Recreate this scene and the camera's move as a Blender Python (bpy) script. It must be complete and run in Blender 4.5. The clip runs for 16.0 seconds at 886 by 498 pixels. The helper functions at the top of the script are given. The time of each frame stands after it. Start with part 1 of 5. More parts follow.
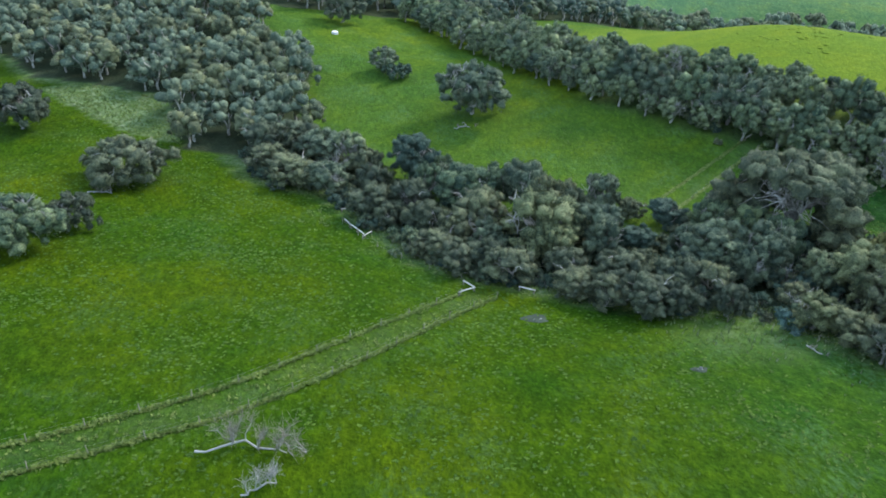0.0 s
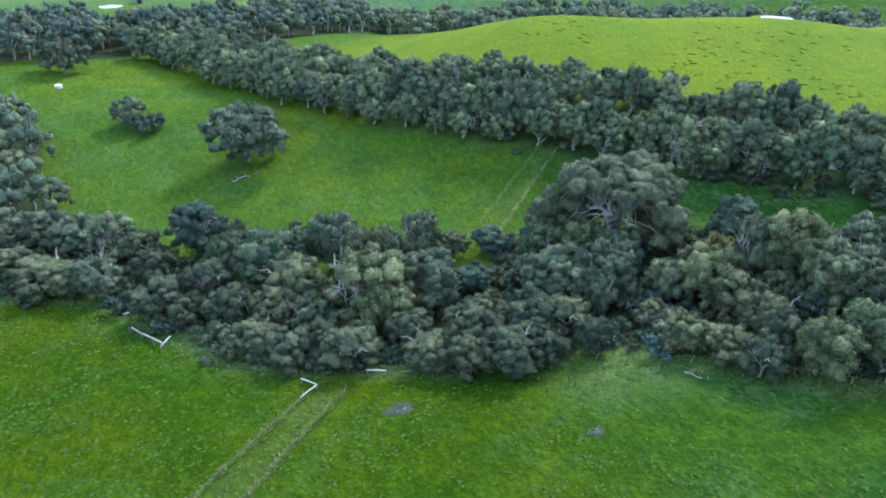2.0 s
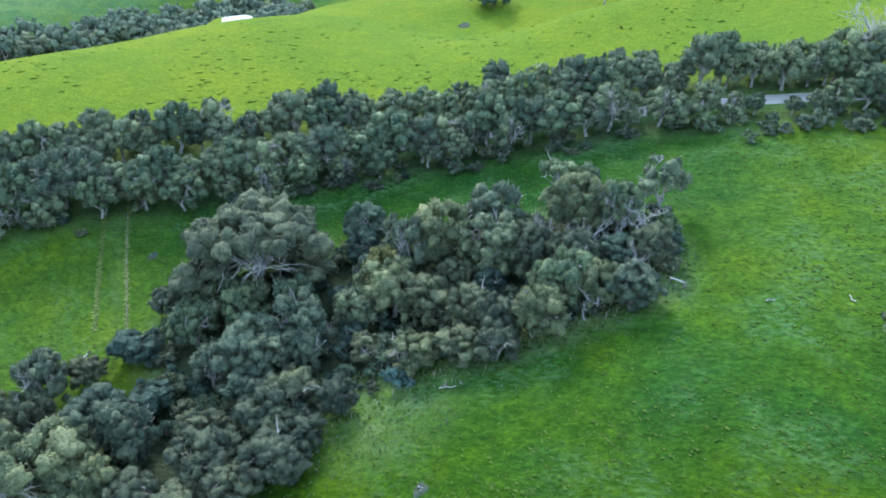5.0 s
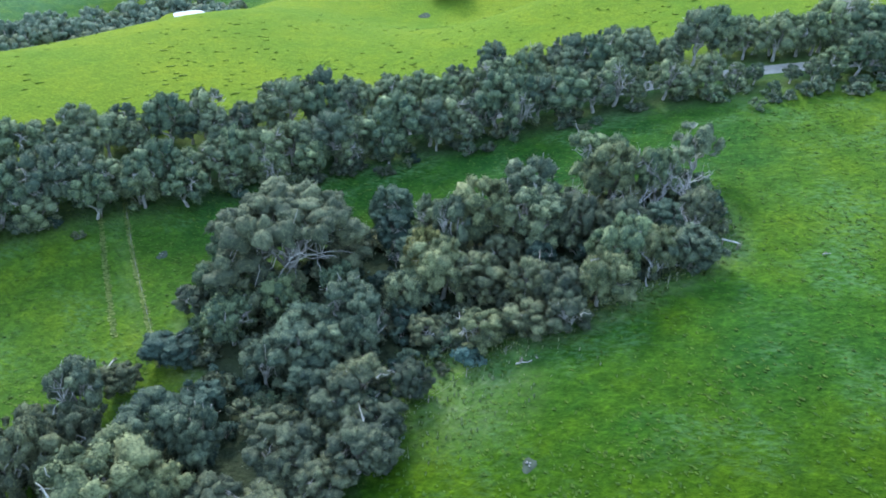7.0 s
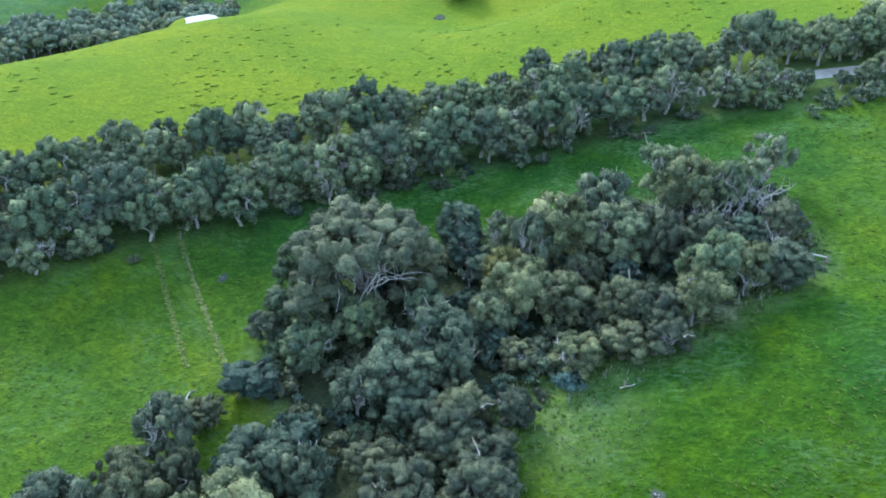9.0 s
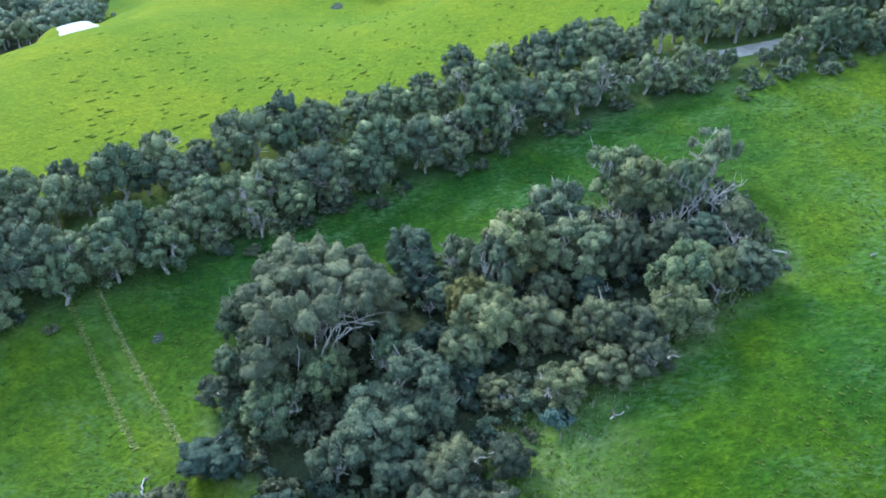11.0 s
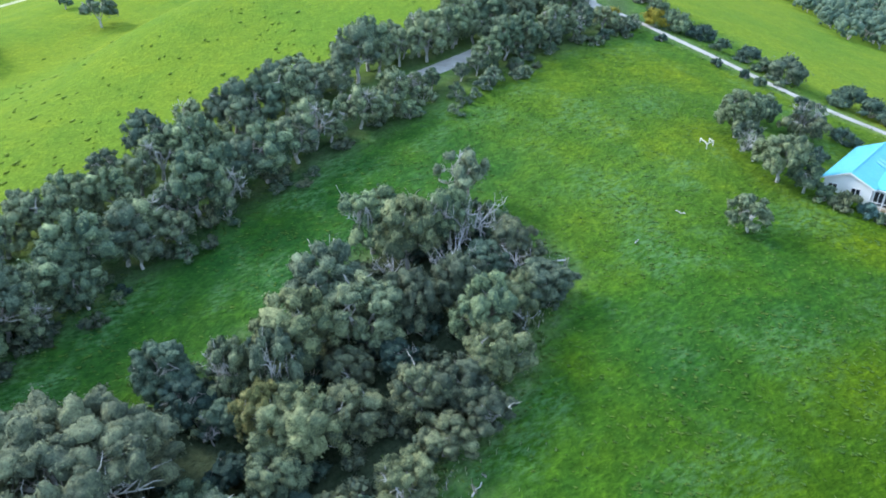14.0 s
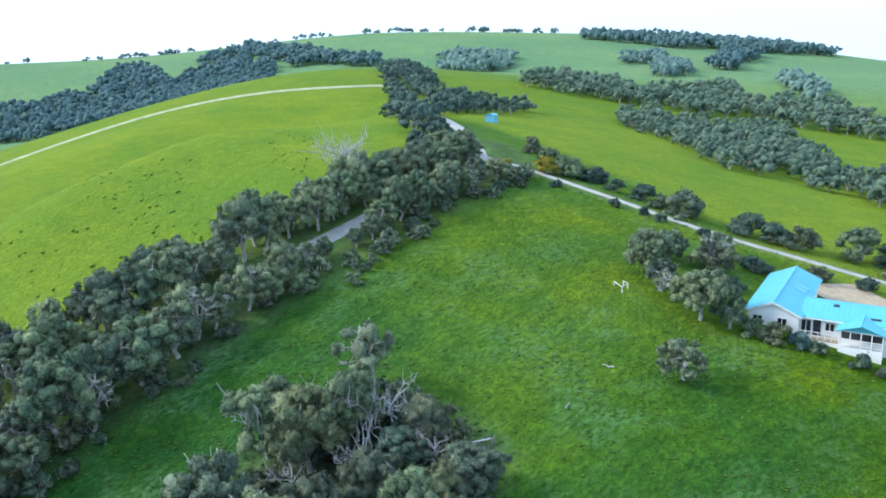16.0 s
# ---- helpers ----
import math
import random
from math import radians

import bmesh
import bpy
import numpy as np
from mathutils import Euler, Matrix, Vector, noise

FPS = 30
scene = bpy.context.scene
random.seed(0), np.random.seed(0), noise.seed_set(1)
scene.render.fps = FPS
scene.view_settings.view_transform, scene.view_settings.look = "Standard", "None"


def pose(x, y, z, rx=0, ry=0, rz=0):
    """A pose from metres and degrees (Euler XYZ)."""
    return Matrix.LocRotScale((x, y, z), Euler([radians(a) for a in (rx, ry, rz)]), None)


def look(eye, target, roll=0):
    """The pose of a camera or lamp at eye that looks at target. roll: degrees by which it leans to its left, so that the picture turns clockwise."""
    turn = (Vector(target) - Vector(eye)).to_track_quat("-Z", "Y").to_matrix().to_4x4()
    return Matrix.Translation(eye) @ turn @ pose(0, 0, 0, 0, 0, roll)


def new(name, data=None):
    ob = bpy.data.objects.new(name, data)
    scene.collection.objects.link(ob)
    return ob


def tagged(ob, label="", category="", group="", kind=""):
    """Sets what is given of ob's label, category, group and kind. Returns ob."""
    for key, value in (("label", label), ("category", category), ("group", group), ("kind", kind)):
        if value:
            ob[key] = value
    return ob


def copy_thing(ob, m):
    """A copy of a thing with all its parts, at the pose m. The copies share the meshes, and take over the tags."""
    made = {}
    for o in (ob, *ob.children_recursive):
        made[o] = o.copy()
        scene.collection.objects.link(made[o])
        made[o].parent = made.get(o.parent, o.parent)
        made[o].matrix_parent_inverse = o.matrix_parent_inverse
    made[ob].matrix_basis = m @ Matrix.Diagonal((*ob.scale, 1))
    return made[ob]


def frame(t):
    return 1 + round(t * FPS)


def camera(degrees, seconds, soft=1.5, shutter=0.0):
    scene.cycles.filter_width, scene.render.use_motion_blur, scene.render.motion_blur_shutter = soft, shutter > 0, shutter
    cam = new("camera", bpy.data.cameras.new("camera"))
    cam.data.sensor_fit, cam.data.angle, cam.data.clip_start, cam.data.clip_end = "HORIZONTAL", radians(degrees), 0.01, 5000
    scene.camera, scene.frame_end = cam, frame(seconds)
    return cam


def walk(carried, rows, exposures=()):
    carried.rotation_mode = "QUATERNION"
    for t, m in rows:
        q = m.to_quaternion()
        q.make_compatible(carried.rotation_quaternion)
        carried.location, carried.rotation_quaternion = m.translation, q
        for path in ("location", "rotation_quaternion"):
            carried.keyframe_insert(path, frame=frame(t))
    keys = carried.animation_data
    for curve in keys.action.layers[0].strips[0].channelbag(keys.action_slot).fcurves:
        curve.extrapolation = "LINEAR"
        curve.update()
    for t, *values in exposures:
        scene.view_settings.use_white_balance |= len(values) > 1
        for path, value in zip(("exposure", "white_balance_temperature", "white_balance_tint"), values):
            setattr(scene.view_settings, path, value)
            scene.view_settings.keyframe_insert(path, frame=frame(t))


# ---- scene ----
EXPO = 0.69
cam = camera(60.9, 16.0, soft=1.8)
ROWS = [
    (0.0, -3.64, 1.03, 56.90, 57.25, -4.90, -2.15),
    (0.5, -5.02, 5.17, 57.14, 57.32, -4.18, -2.12),
    (1.0, -5.34, 10.11, 57.09, 57.71, -3.70, -7.34),
    (1.5, -5.47, 14.95, 57.05, 58.50, -3.90, -19.62),
    (2.0, -6.76, 19.60, 57.13, 58.63, -3.57, -22.72),
    (2.5, -8.97, 24.61, 57.21, 58.73, -3.62, -22.96),
    (3.0, -11.25, 29.47, 57.41, 58.44, -3.61, -23.36),
    (3.5, -13.17, 33.75, 57.97, 58.10, -3.35, -23.58),
    (4.0, -14.61, 37.45, 58.79, 58.36, -3.55, -31.97),
    (4.5, -16.02, 41.23, 59.35, 59.98, -3.28, -55.98),
    (4.7, -16.60, 42.71, 59.52, 60.30, -3.40, -63.64),
    (6.8, -21.82, 59.86, 53.80, 61.75, -3.89, -74.88),
    (7.0, -22.10, 61.43, 53.68, 61.67, -3.79, -75.08),
    (7.5, -22.62, 65.36, 53.51, 61.52, -3.76, -75.85),
    (8.0, -22.74, 69.17, 53.64, 61.30, -3.77, -76.56),
    (8.5, -22.48, 72.74, 54.04, 61.22, -3.83, -77.15),
    (8.7, -22.32, 74.13, 54.23, 61.25, -3.81, -77.35),
    (10.8, -14.84, 84.34, 59.02, 59.10, -2.40, -84.19),
    (11.0, -13.71, 84.94, 58.80, 59.15, -2.30, -87.26),
    (11.5, -10.59, 86.48, 57.97, 59.46, -2.17, -93.84),
    (12.0, -7.68, 88.41, 57.13, 59.87, -2.14, -98.76),
    (12.5, -5.04, 90.49, 56.39, 59.96, -2.39, -107.05),
    (13.0, -2.48, 92.00, 55.75, 58.42, -2.50, -112.69),
    (13.5, -0.27, 92.88, 55.70, 58.78, -1.83, -114.06),
    (14.0, 1.49, 92.89, 55.81, 62.47, -0.85, -115.22),
    (14.5, 3.64, 91.50, 55.65, 64.05, 0.10, -116.68),
    (15.0, 5.75, 89.51, 55.13, 67.47, 1.14, -118.69),
    (15.5, 7.99, 87.71, 54.42, 70.91, 2.13, -121.25),
    (16.0, 10.20, 86.39, 53.83, 74.08, 2.76, -123.49),
]
walk(cam, [(t, pose(x, y, z, rx, ry, rz)) for t, x, y, z, rx, ry, rz in ROWS], [(0.0, EXPO - 0.40, 6450, 10), (1.5, EXPO - 0.26, 6200, 10), (4.0, EXPO - 0.02, 5950, 10), (14.5, EXPO, 6000, 10), (16.0, EXPO - 0.22, 6100, 10)])
# ---- light ----
SUN_HEADING, SUN_HEIGHT = 46.0, 36.0
world = bpy.data.worlds.new("sky")
scene.world = world
world.use_nodes = True
wn = world.node_tree.nodes
sky = wn.new("ShaderNodeTexSky")
sky.sky_type = "NISHITA"
sky.sun_disc = False
sky.sun_elevation, sky.sun_rotation = radians(SUN_HEIGHT), radians(SUN_HEADING)
sky.air_density, sky.dust_density, sky.ozone_density = 1.0, 1.0, 1.0
wn["Background"].inputs["Strength"].default_value = 0.150
cloud = wn.new("ShaderNodeMix")  # thin bright overcast
cloud.data_type = "RGBA"
cloud.inputs["Factor"].default_value = 0.75
cloud.inputs["B"].default_value = (5.6, 7.5, 10.0, 1)
world.node_tree.links.new(sky.outputs["Color"], cloud.inputs["A"])
world.node_tree.links.new(cloud.outputs["Result"], wn["Background"].inputs["Color"])
sun_data = bpy.data.lights.new("sun", "SUN")
sun_data.energy, sun_data.angle, sun_data.color = 3.2, radians(16), (1.0, 0.92, 0.82)
sun = new("sun", sun_data)
sun.matrix_world = look((100 * math.sin(radians(SUN_HEADING)), 100 * math.cos(radians(SUN_HEADING)), 100 * math.tan(radians(SUN_HEIGHT))), (0, 0, 0))


# ---- materials ----
class Mat:
    """A small node builder round one Principled surface."""

    def __init__(self, name, rough=0.8, metal=0.0):
        self.m = bpy.data.materials.new(name)
        self.m.use_nodes = True
        self.t = self.m.node_tree
        self.s = self.t.nodes["Principled BSDF"]
        self.s.inputs["Roughness"].default_value = rough
        self.s.inputs["Metallic"].default_value = metal
        self.s.inputs["Specular IOR Level"].default_value = 0.25
        self.co = self.t.nodes.new("ShaderNodeTexCoord").outputs["Object"]

    def link(self, a, b):
        self.t.links.new(a, b)

    def noise(self, scale, detail=4.0, rough=0.55, stretch=None):
        n = self.t.nodes.new("ShaderNodeTexNoise")
        n.inputs["Scale"].default_value = scale
        n.inputs["Detail"].default_value = detail
        n.inputs["Roughness"].default_value = rough
        src = self.co
        if stretch:
            mp = self.t.nodes.new("ShaderNodeMapping")
            mp.inputs["Scale"].default_value = stretch[:3]
            mp.inputs["Rotation"].default_value = (0, 0, radians(stretch[3]))
            self.link(src, mp.inputs["Vector"])
            src = mp.outputs["Vector"]
        self.link(src, n.inputs["Vector"])
        return n.outputs["Fac"]

    def ramp(self, fac, stops):
        r = self.t.nodes.new("ShaderNodeValToRGB")
        e = r.color_ramp.elements
        while len(e) < len(stops):
            e.new(0.5)
        for el, (p, c) in zip(e, stops):
            el.position = p
            el.color = (*c, 1) if len(c) == 3 else c
        self.link(fac, r.inputs["Fac"])
        return r.outputs["Color"]

    def mix(self, fac, a, b, mode="MIX"):
        n = self.t.nodes.new("ShaderNodeMix")
        n.data_type, n.blend_type = "RGBA", mode
        for sock, v in ((n.inputs["Factor"], fac), (n.inputs["A"], a), (n.inputs["B"], b)):
            if isinstance(v, (int, float)):
                sock.default_value = v
            elif isinstance(v, tuple):
                sock.default_value = (*v, 1)
            else:
                self.link(v, sock)
        return n.outputs["Result"]

    def math(self, op, a, b=0.0):
        n = self.t.nodes.new("ShaderNodeMath")
        n.operation = op
        for sock, v in zip(n.inputs, (a, b)):
            if isinstance(v, (int, float)):
                sock.default_value = v
            else:
                self.link(v, sock)
        return n.outputs[0]

    def base(self, c):
        if isinstance(c, tuple):
            self.s.inputs["Base Color"].default_value = (*c, 1)
        else:
            self.link(c, self.s.inputs["Base Color"])
        return self

    def bump(self, h, strength=0.5, dist=0.05):
        b = self.t.nodes.new("ShaderNodeBump")
        b.inputs["Strength"].default_value = strength
        b.inputs["Distance"].default_value = dist
        self.link(h, b.inputs["Height"])
        self.link(b.outputs["Normal"], self.s.inputs["Normal"])
        return self

    def random(self):
        return self.t.nodes.new("ShaderNodeObjectInfo").outputs["Random"]

    def island(self):
        return self.t.nodes.new("ShaderNodeNewGeometry").outputs["Random Per Island"]


def plain(name, colour, rough=0.7, metal=0.0, vary=0.15, scale=3.0, bump=0.2, gloss=0.25):
    m = Mat(name, rough, metal)
    m.s.inputs["Specular IOR Level"].default_value = gloss
    lo = tuple(c * (1 - vary) for c in colour)
    hi = tuple(min(1, c * (1 + vary)) for c in colour)
    big = m.ramp(m.noise(scale), [(0.3, lo), (0.7, hi)])
    m.base(m.mix(0.25, big, m.ramp(m.noise(scale * 9, 3), [(0.3, lo), (0.7, hi)])))
    m.bump(m.noise(scale * 12), bump, 0.01)
    return m.m


def ground_material():
    m = Mat("pasture", 0.95)
    m.s.inputs["Specular IOR Level"].default_value = 0.04
    cover = m.t.nodes.new("ShaderNodeVertexColor")
    cover.layer_name = "cover"
    sep = m.t.nodes.new("ShaderNodeSeparateColor")
    m.link(cover.outputs["Color"], sep.inputs["Color"])
    hill, rough, litter_shade = sep.outputs[0], sep.outputs[1], sep.outputs[2]
    lay = m.t.nodes.new("ShaderNodeVertexColor")
    lay.layer_name = "haze_shade_tint"
    kind = m.t.nodes.new("ShaderNodeSeparateColor")
    m.link(lay.outputs["Color"], kind.inputs["Color"])
    far_haze, row_shade = kind.outputs[0], kind.outputs[1]
    wide = m.noise(0.030, 4, 0.6)
    mid = m.noise(0.13, 5, 0.62)
    tuft = m.noise(0.75, 5, 0.66, (1.2, 0.7, 1.0, 25))
    fine = m.noise(3.4, 3, 0.7, (1.0, 0.6, 1.0, 25))
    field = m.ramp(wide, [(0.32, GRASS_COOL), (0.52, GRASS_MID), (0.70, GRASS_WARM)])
    # hill grass: its yellow-green, brightened with sunlight put into the colour
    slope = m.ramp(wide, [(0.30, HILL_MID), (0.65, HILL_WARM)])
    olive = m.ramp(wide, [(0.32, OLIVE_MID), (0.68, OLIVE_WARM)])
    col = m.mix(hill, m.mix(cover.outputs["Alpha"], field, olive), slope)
    # distance haze painted into the grass: paler, bluer tones far off
    col = m.mix(far_haze, col, m.ramp(m.noise(0.006, 4, 0.6), [(0.35, HAZE_COOL), (0.65, HAZE_WARM)]))
    col = m.mix(row_shade, col, (0.016, 0.060, 0.014))  # shade of the roadside trees painted in as darker grass
    # sward: yellower and cooler patches, then tufts, then single weeds
    patch = m.ramp(mid, [(0.32, (0.64, 0.78, 0.85)), (0.5, (1.0, 1.0, 1.0)), (0.66, (1.36, 1.15, 0.80))])
    smooth_hill = m.math("SUBTRACT", 1.0, m.math("MULTIPLY", hill, 0.55))
    col = m.mix(m.math("MULTIPLY", smooth_hill, 0.75), col, patch, "MULTIPLY")
    # tuft tones also carry lit tops and shaded gaps, following the bump
    blade = m.ramp(tuft, [(0.34, (0.64, 0.69, 0.66)), (0.5, (0.96, 0.98, 0.95)), (0.64, (1.52, 1.42, 1.15))])
    col = m.mix(m.math("MULTIPLY", smooth_hill, 0.7), col, blade, "MULTIPLY")
    clump = m.noise(1.9, 3, 0.6, (1.0, 0.75, 1.0, 25))
    col = m.mix(m.math("MULTIPLY", smooth_hill, 0.6), col, m.ramp(clump, [(0.36, (0.70, 0.74, 0.70)), (0.5, (1.0, 1.0, 1.0)), (0.64, (1.42, 1.36, 1.1))]), "MULTIPLY")
    speck = m.ramp(fine, [(0.3, (0.70, 0.74, 0.70)), (0.5, (1.0, 1.0, 1.0)), (0.72, (1.5, 1.40, 1.15))])
    col = m.mix(0.65, col, speck, "MULTIPLY")
    weeds = m.math("MULTIPLY", m.ramp(m.noise(0.11, 4, 0.55), [(0.49, (0, 0, 0)), (0.64, (1, 1, 1))]), m.ramp(m.noise(1.5, 4, 0.65, (1.3, 0.6, 1.0, 25)), [(0.43, (0, 0, 0)), (0.62, (0.85, 0.85, 0.85))]))
    weeds = m.math("MULTIPLY", weeds, m.math("SUBTRACT", 1.0, hill))
    weeds = m.math("MULTIPLY", weeds, m.math("SUBTRACT", 1.0, m.math("MULTIPLY", cover.outputs["Alpha"], 0.75)))
    col = m.mix(m.math("MULTIPLY", weeds, 0.75), col, (0.110, 0.215, 0.085))
    dry = m.ramp(m.noise(1.3, 5, 0.65), [(0.3, (0.09, 0.16, 0.06)), (0.52, (0.19, 0.27, 0.13)), (0.72, (0.33, 0.37, 0.24))])
    broken = m.math("MULTIPLY", rough, m.ramp(m.noise(0.35, 5, 0.7), [(0.30, (0.15, 0.15, 0.15)), (0.62, (1, 1, 1))]))
    col = m.mix(broken, col, dry)
    # leaf litter, its colour darkened to carry the shade under the trees
    shaded_earth = m.ramp(m.noise(1.8, 5, 0.7), [(0.3, (0.022, 0.032, 0.022)), (0.7, (0.060, 0.072, 0.046))])
    col = m.mix(litter_shade, col, shaded_earth)
    m.base(col)
    h = m.math("ADD", m.math("ADD", m.math("MULTIPLY", tuft, 0.8), m.math("MULTIPLY", clump, 0.8)), m.math("MULTIPLY", fine, 0.4))
    m.bump(h, 1.0, 0.34)
    return m.m


HAZE_COOL, HAZE_WARM = (0.115, 0.226, 0.146), (0.168, 0.276, 0.150)
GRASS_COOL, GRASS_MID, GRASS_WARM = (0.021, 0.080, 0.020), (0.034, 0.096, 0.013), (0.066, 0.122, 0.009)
OLIVE_MID, OLIVE_WARM = (0.021, 0.067, 0.004), (0.053, 0.090, 0.002)
HILL_MID, HILL_WARM = (0.106, 0.188, 0.022), (0.160, 0.222, 0.021)
PASTURE = ground_material()


def leaf_material(name, dark, light, spread=0.95):
    m = Mat(name, 0.8)
    m.s.inputs["Specular IOR Level"].default_value = 0.15
    spray = m.math("ADD", m.math("MULTIPLY", m.noise(1.5, 6, 0.72), 1.3), m.math("MULTIPLY", m.island(), 0.50))
    c = m.ramp(m.math("SUBTRACT", spray, 0.40), [(0.24, dark), (0.76, light)])
    tone = m.ramp(m.random(), [(0.0, (0.66, 0.72, 0.76)), (0.5, (1.0, 1.0, 1.0)), (1.0, (1.40, 1.32, 1.14))])
    c = m.mix(spread, c, tone, "MULTIPLY")
    c = m.mix(0.5, c, m.ramp(m.noise(0.40, 3), [(0.3, (0.60, 0.66, 0.72)), (0.7, (1.46, 1.38, 1.20))]), "MULTIPLY")
    c = m.mix(0.8, c, m.ramp(m.noise(4.5, 4, 0.7), [(0.36, (0.58, 0.60, 0.62)), (0.52, (1.0, 1.0, 1.0)), (0.66, (1.40, 1.38, 1.30))]), "MULTIPLY")
    m.base(c)
    m.bump(m.noise(6.0, 4, 0.75), 1.0, 0.30)
    return m.m


LEAF = leaf_material("gum_leaves", (0.066, 0.114, 0.084), (0.232, 0.310, 0.176), 0.75)
LEAF_BUFF = leaf_material("buff_gum_leaves", (0.088, 0.124, 0.074), (0.278, 0.320, 0.168), 0.3)
# greener gum leaf, lightened further to stand for haze over row and garden
LEAF_ROAD_HAZED = leaf_material("hazed_roadside_leaves", (0.100, 0.148, 0.096), (0.305, 0.370, 0.206), 0.3)
LEAF_GREY = leaf_material("grey_gum_leaves", (0.070, 0.110, 0.086), (0.228, 0.288, 0.186))
# grey-blue cast of haze is part of this forest leaf colour
LEAF_FOREST = leaf_material("hazed_forest_leaves", (0.066, 0.106, 0.094), (0.166, 0.226, 0.178))
# far woods: blue distance haze mixed into the leaf colour
LEAF_FAR_HAZED = leaf_material("hazed_far_leaves", (0.076, 0.144, 0.148), (0.145, 0.230, 0.220))
LEAF_DULL = leaf_material("dull_brown_leaves", (0.074, 0.100, 0.076), (0.192, 0.230, 0.144))
LEAF_DARK = leaf_material("dark_leaves", (0.048, 0.088, 0.078), (0.122, 0.188, 0.146))
LEAF_GOLD = leaf_material("gold_green_gum_leaves", (0.13, 0.15, 0.06), (0.33, 0.33, 0.14), 0.2)
LEAF_YELLOW = leaf_material("wattle_leaves", (0.20, 0.19, 0.03), (0.42, 0.36, 0.05), 0.2)
LEAF_BLUE = leaf_material("blue_shrub_leaves", (0.07, 0.15, 0.14), (0.17, 0.28, 0.26), 0.2)
BARK = plain("pale_bark", (0.40, 0.40, 0.37), 0.85, vary=0.4, scale=1.5, bump=0.5)
DRY_TWIG = plain("dry_twigs", (0.27, 0.25, 0.22), 0.9, vary=0.3, scale=2.0, bump=0.2)
DEADWOOD = plain("bleached_wood", (0.41, 0.41, 0.40), 0.85, vary=0.3, scale=2.0, bump=0.4)
TIMBER = plain("whitewashed_timber", (0.62, 0.62, 0.60), 0.75, vary=0.15, scale=2.5)
POSTWOOD = plain("weathered_post", (0.26, 0.24, 0.20), 0.85, vary=0.3, scale=4.0)
GRAVEL = plain("pale_gravel", (0.38, 0.37, 0.34), 0.95, vary=0.22, scale=0.6, bump=0.6)
PALE_TUSSOCK = leaf_material("pale_tussock", (0.11, 0.19, 0.035), (0.27, 0.34, 0.11), 0.2)
TUSSOCK = leaf_material("dry_tussock", (0.09, 0.16, 0.035), (0.21, 0.29, 0.09), 0.2)
LONG_GRASS = leaf_material("long_pale_grass", (0.18, 0.25, 0.12), (0.40, 0.46, 0.28), 0.2)
RUSH = leaf_material("dark_rush", (0.105, 0.185, 0.018), (0.165, 0.235, 0.022), 0.2)
BLADES = leaf_material("grass_blades", (0.046, 0.108, 0.014), (0.100, 0.176, 0.026), 0.1)
TRACK = plain("dry_track", (0.36, 0.37, 0.22), 0.95, vary=0.3, scale=0.25, bump=0.5)
ROOF = plain("turquoise_roof_sheet", (0.11, 0.42, 0.53), 0.45, vary=0.08, scale=0.7, bump=0.05)
WHITE = plain("white_weatherboard", (0.85, 0.85, 0.83), 0.6, vary=0.05, scale=1.0)
TRIM = plain("white_trim", (0.82, 0.82, 0.80), 0.5, vary=0.04, scale=2.0)
PAVING = plain("tan_paving", (0.42, 0.33, 0.22), 0.9, vary=0.2, scale=1.2)
GREYSHED = plain("grey_sheet", (0.42, 0.43, 0.43), 0.5, 0.3, vary=0.1)
BLUESHED = plain("pale_blue_sheet", (0.17, 0.46, 0.64), 0.5, vary=0.1)
DARK = plain("dark_fitting", (0.03, 0.035, 0.04), 0.4, vary=0.2)
MUD = plain("grey_mud", (0.055, 0.075, 0.055), 0.75, vary=0.3, scale=1.2, bump=0.6, gloss=0.03)
STONE = plain("grey_stone", (0.24, 0.25, 0.25), 0.9, vary=0.3, scale=2.0, bump=0.6, gloss=0.05)


def glass_material():
    m = Mat("window_glass", 0.05)
    m.base((0.02, 0.025, 0.03))
    m.s.inputs["Specular IOR Level"].default_value = 0.6
    return m.m


def water_material():
    m = Mat("still_water", 0.06)
    m.base((0.50, 0.53, 0.54))  # bright sky reflection put into the base colour
    m.s.inputs["Specular IOR Level"].default_value = 0.6
    m.bump(m.noise(3.0, 3), 0.05, 0.02)
    return m.m


GLASS, WATER = glass_material(), water_material()

# ---- lie of the land: broad swells near, long hills beyond (x, y, reach, rise) ----
SWELLS = [
    (-62, -23, 52, -5.3), (-62, 40, 52, 1.8), (-62, 102, 52, 4.8), (-62, 164, 52, 0.4), (-62, 226, 52, 8.8),
    (0, -23, 52, 0.7), (0, 40, 52, 4), (0, 102, 52, -1.9), (0, 164, 52, -10.1), (0, 226, 52, 6.2),
    (62, -23, 52, -1.9), (62, 40, 52, 12.4), (62, 102, 52, -16.2), (62, 164, 52, 20.4), (62, 226, 52, -11.6),
    (124, -23, 52, 5.5), (124, 40, 52, -1), (124, 102, 52, 2.1), (124, 164, 52, -0.4), (124, 226, 52, 14),
]
